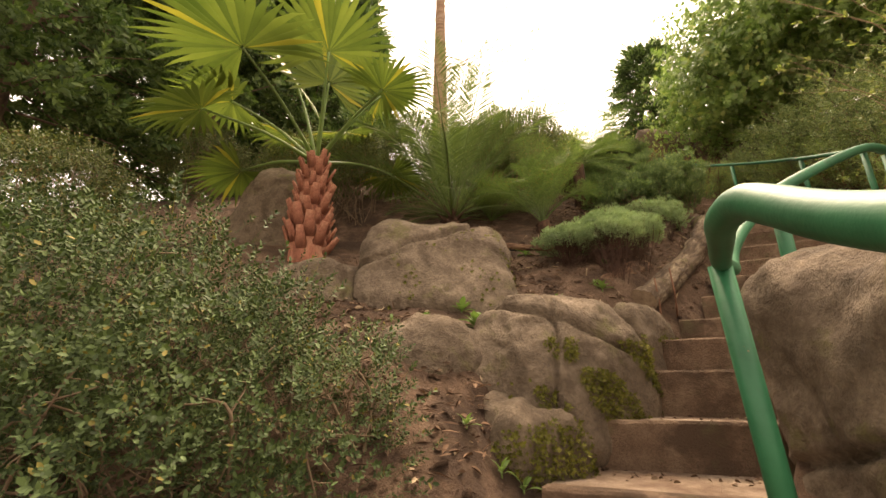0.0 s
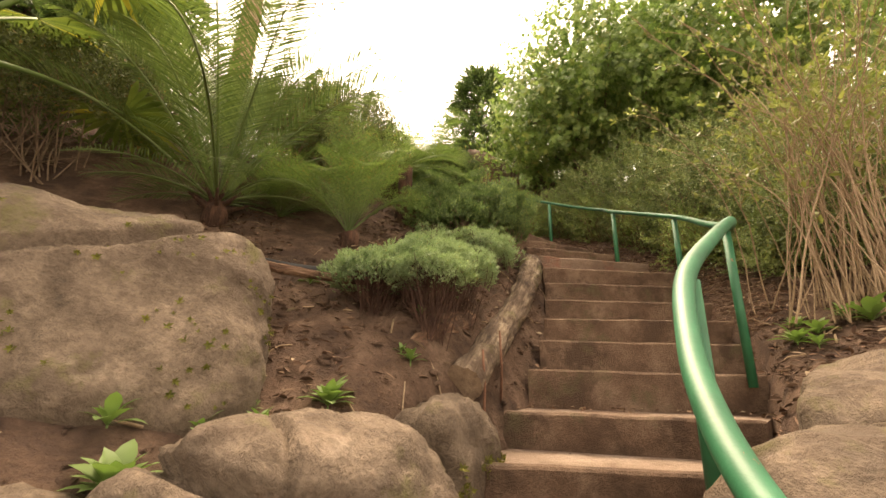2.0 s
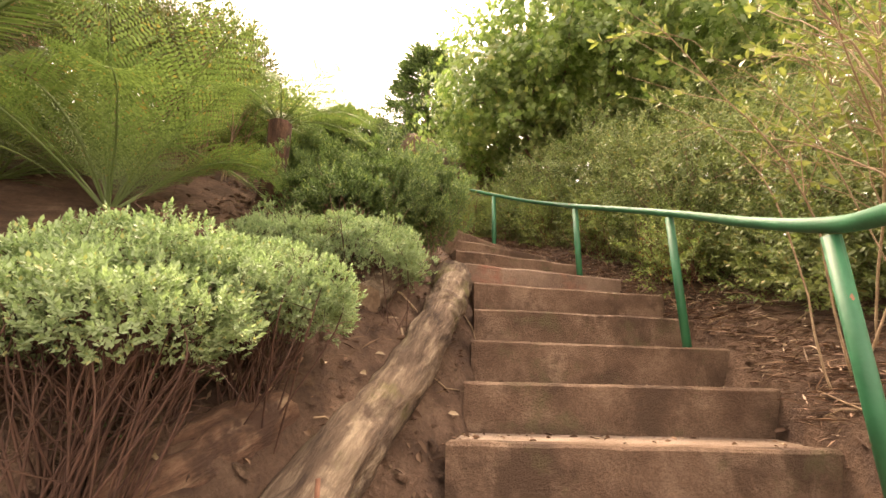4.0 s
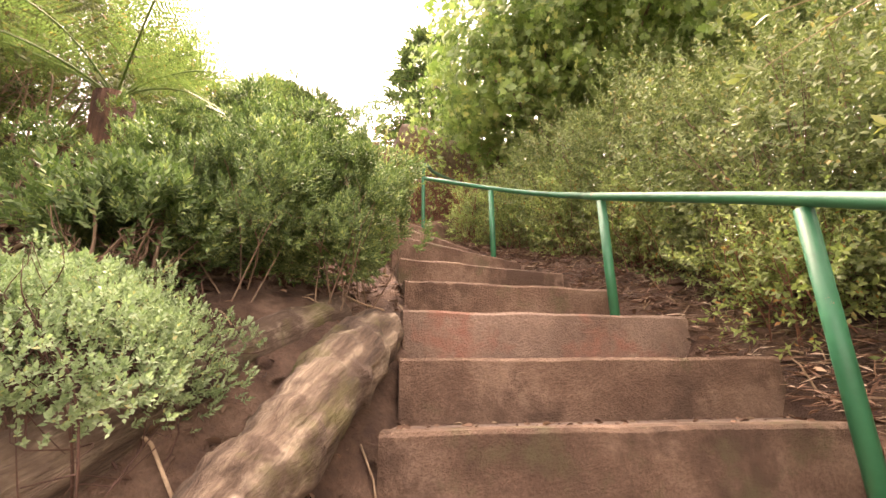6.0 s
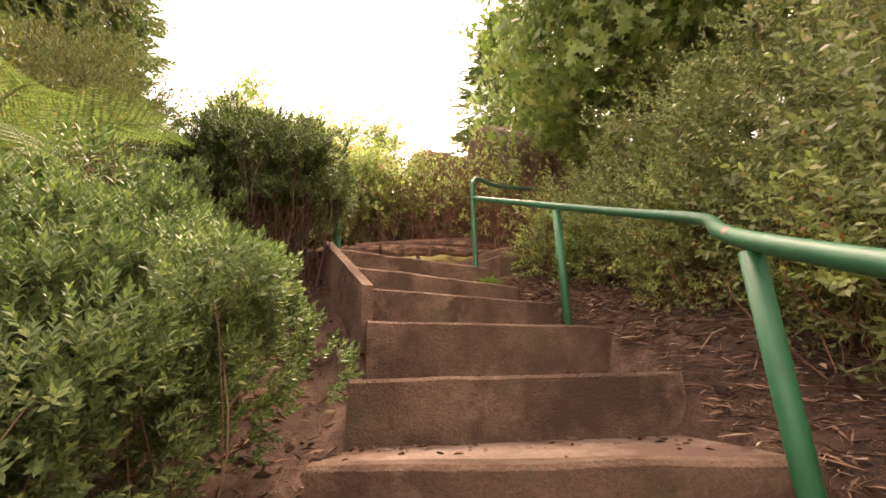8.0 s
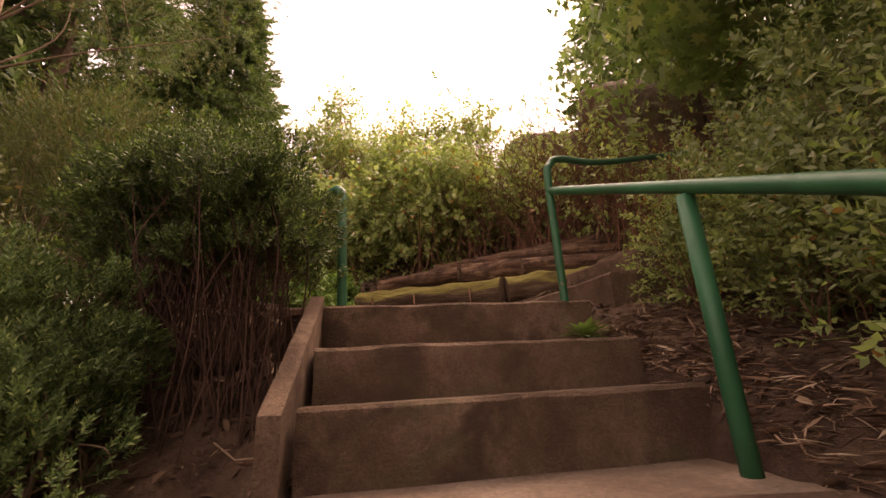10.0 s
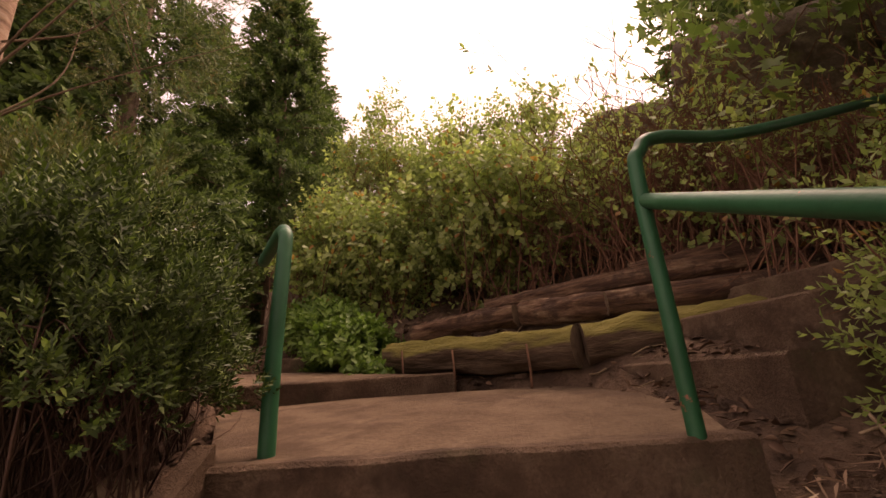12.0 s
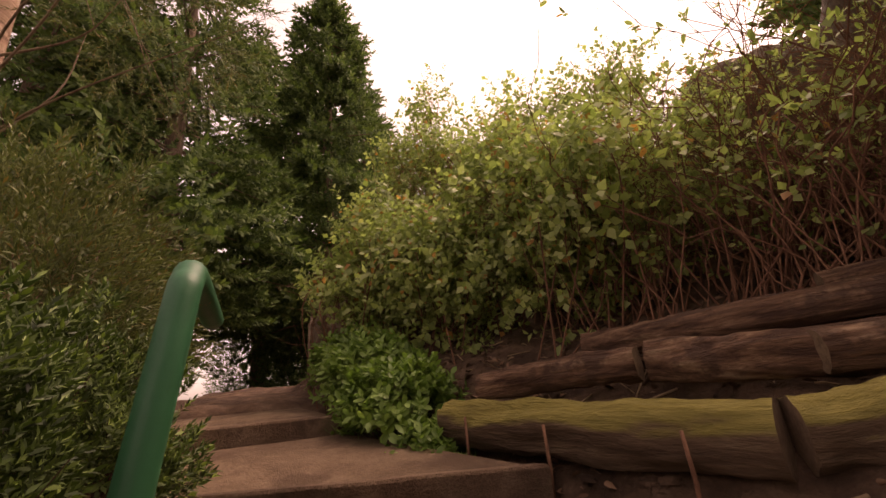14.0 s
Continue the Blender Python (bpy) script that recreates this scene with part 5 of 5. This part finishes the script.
NETTLE_SPRIG = sprig(10, 0.16, leaf(0.06, 0.032), 62, 0.3, 1.57, 0.002)
for k, (x, y, w) in enumerate([(2.55, 10.38, 0.3), (2.15, 10.55, 0.4), (1.65, 10.75, 0.4), (1.2, 10.9, 0.35)]):
    shrub("nettle_clump", x, y, [(0, 0, 0.16, w, w * 0.8, 0.24)], NETTLE_SPRIG, 420, L_NETTLE, "clump of fresh green leafy herbs beside the path", "weed", seed=80 + k, stems=16, up=1.0, group="herb clumps beside the path", twig_r=0.003)
weed_on(3.1, 10.62, 14, 0.14, "green weed growing on the logs", upright=1.1)


# ---- far fence ----
fence = thing("wooden_fence", 0, 0, 0, "low brown wooden rail fence beside the far path", "fence")
for k in range(8):
    x, y = 0.3 - k * 0.55, 10.95 + k * 0.36
    z = ground_z(x, y)
    V, F = tube([(x, y, z - 0.1), (x, y, z + 0.75)], 0.03, 6)
    part("fence_post", mesh_np("fence_post", V, F, BARK), fence)
for h in (0.35, 0.7):
    V, F = tube([(0.3 - k * 0.55, 10.95 + k * 0.36, ground_z(0.3 - k * 0.55, 10.95 + k * 0.36) + h) for k in range(8)], 0.028, 6)
    part("fence_rail", mesh_np("fence_rail", V, F, BARK), fence)


# ---- litter ----
def litter():
    n = 85000
    P = np.column_stack([rng.uniform(-2.5, 7.5, n), rng.uniform(1.0, 12.5, n)])
    z, s, u = nearest(P)
    clump = np.array([noise.noise(Vector((x * 1.1, y * 1.1, 2))) for x, y in P])
    keep = (np.abs(u) > 0.72) & (np.abs(u) < 3.6) & (clump > rng.uniform(-0.45, 0.45, n))
    P = P[keep]
    V = np.column_stack([P, heights(P) + bumps(P) + 0.008])
    D = np.column_stack([rng.normal(0, 1, (len(P), 2)), rng.normal(0, 0.25, len(P))])
    X = axes_of(D, rng.normal(0, 0.6, len(P)))
    half = len(P) // 2
    A = repeat(leaf(0.045, 0.02, 0.5, 0.25), V[:half], X[:half], rng.uniform(0.5, 1.7, half))
    B = repeat(blade(0.1, 0.012, 0.1), V[half:], X[half:], rng.uniform(0.3, 1.1, len(P) - half))
    W, F = merge(A, B)
    tagged(part("leaf_litter", mesh_np("leaf_litter", W, F, LITTER)), "dry brown leaves and bark chips on the soil", "litter", kind="stuff")
    # strips of dry bark piled beside the step ends
    m = 11000
    k = rng.integers(10, len(EDGE_R) - 1, m)
    t = rng.random(m)[:, None]
    A, B, C = np.array(EDGE_R)[k], np.array(EDGE_R)[k + 1], np.array(EDGE_L)[k]
    out = unit(A - C)
    Q = A * (1 - t) + B * t + out * np.abs(rng.normal(0.18, 0.28, m))[:, None]
    W = np.column_stack([Q, np.maximum(heights(Q) + bumps(Q), -9) + 0.012])
    D = np.column_stack([rng.normal(0, 1, (m, 2)), rng.normal(0, 0.2, m)])
    V, F = repeat(blade(0.12, 0.0085, 0.06), W, axes_of(D, rng.normal(0, 0.5, m)), 0.15 + 1.1 * rng.random(m) ** 2)
    tagged(part("bark_strips", mesh_np("bark_strips", V, F, BARKSTRIP)), "strips of dry reddish bark beside the steps", "litter", kind="stuff")
    # crumbs and leaves along the steps
    Q, T = [], []
    for k in range(3, len(EDGE_L) - 1):
        m = 90
        a, b = np.array(EDGE_L[k]), np.array(EDGE_R[k])
        c, d = np.array(EDGE_L[k + 1]), np.array(EDGE_R[k + 1])
        t = np.clip(rng.beta(0.5, 0.5, m), 0.02, 0.98)[:, None]
        v = np.clip(1 - np.abs(rng.normal(0, 0.3, m)), 0.12, 0.97)[:, None]
        q = (a * (1 - t) + b * t) * (1 - v) + (c * (1 - t) + d * t) * v
        Q.append(np.column_stack([q, np.full(m, (FIRST + k) * R - 0.008)]))
    Q = np.concatenate(Q)
    D = np.column_stack([rng.normal(0, 1, (len(Q), 2)), rng.normal(0, 0.2, len(Q))])
    W, F = repeat(leaf(0.03, 0.016, 0.5, 0.2), Q, axes_of(D, rng.normal(0, 0.5, len(Q))), rng.uniform(0.4, 1.6, len(Q)))
    tagged(part("step_litter", mesh_np("step_litter", W, F, LITTER)), "dry leaf crumbs lying on the steps", "litter", kind="stuff")


litter()


def clods():
    """Small lumps of soil and stone."""
    n = 19000
    P = np.column_stack([rng.uniform(-2.0, 7.5, n), rng.uniform(1.0, 11.5, n)])
    z, s, u = nearest(P)
    P = P[(np.abs(u) > 0.75) & (np.abs(u) < 2.8)]
    n = len(P)
    a = 2 * np.pi * np.arange(5) / 5
    V = np.vstack([[0, 0, 0.75], np.stack([np.cos(a), np.sin(a), 0.35 + 0 * a], 1), np.stack([np.cos(a + 0.6), np.sin(a + 0.6), -0.3 + 0 * a], 1)])
    k = np.arange(5)
    F = [np.vstack([np.stack([0 * k, 1 + k, 1 + (k + 1) % 5], 1), np.stack([1 + k, 6 + k, 1 + (k + 1) % 5], 1), np.stack([1 + (k + 1) % 5, 6 + k, 6 + (k + 1) % 5], 1)])]
    X = rng.normal(0, 0.35, (n, 3, 3)) + np.eye(3)
    W, G = repeat((V, F), np.column_stack([P, heights(P) + bumps(P)]), X, 0.006 + 0.03 * rng.random(n) ** 4)
    tagged(part("soil_clods", mesh_np("soil_clods", W, G, SOIL)), "crumbled clods of brown soil", "soil", kind="stuff")


clods()


def twigs():
    n = 480
    P = np.column_stack([rng.uniform(-0.5, 7.0, n), rng.uniform(2.8, 11.5, n)])
    z, s, u = nearest(P)
    P = P[(np.abs(u) > 0.85) & (np.abs(u) < 2.6)]
    got = []
    for x, y in P:
        a, l = rng.random() * 6.28, rng.uniform(0.06, 0.26)
        pts = [(x + math.cos(a) * l * t, y + math.sin(a) * l * t) for t in (-0.5, 0, 0.5)]
        pts = [(px, py, ground_z(px, py) + rng.uniform(0.004, 0.03)) for px, py in pts]
        got.append(tube(pts, rng.uniform(0.003, 0.007), 4))
    W, F = merge(*got)
    tagged(part("fallen_twigs", mesh_np("fallen_twigs", W, F, PALETWIG)), "dry pale twigs scattered on the soil", "litter", kind="stuff")


twigs()
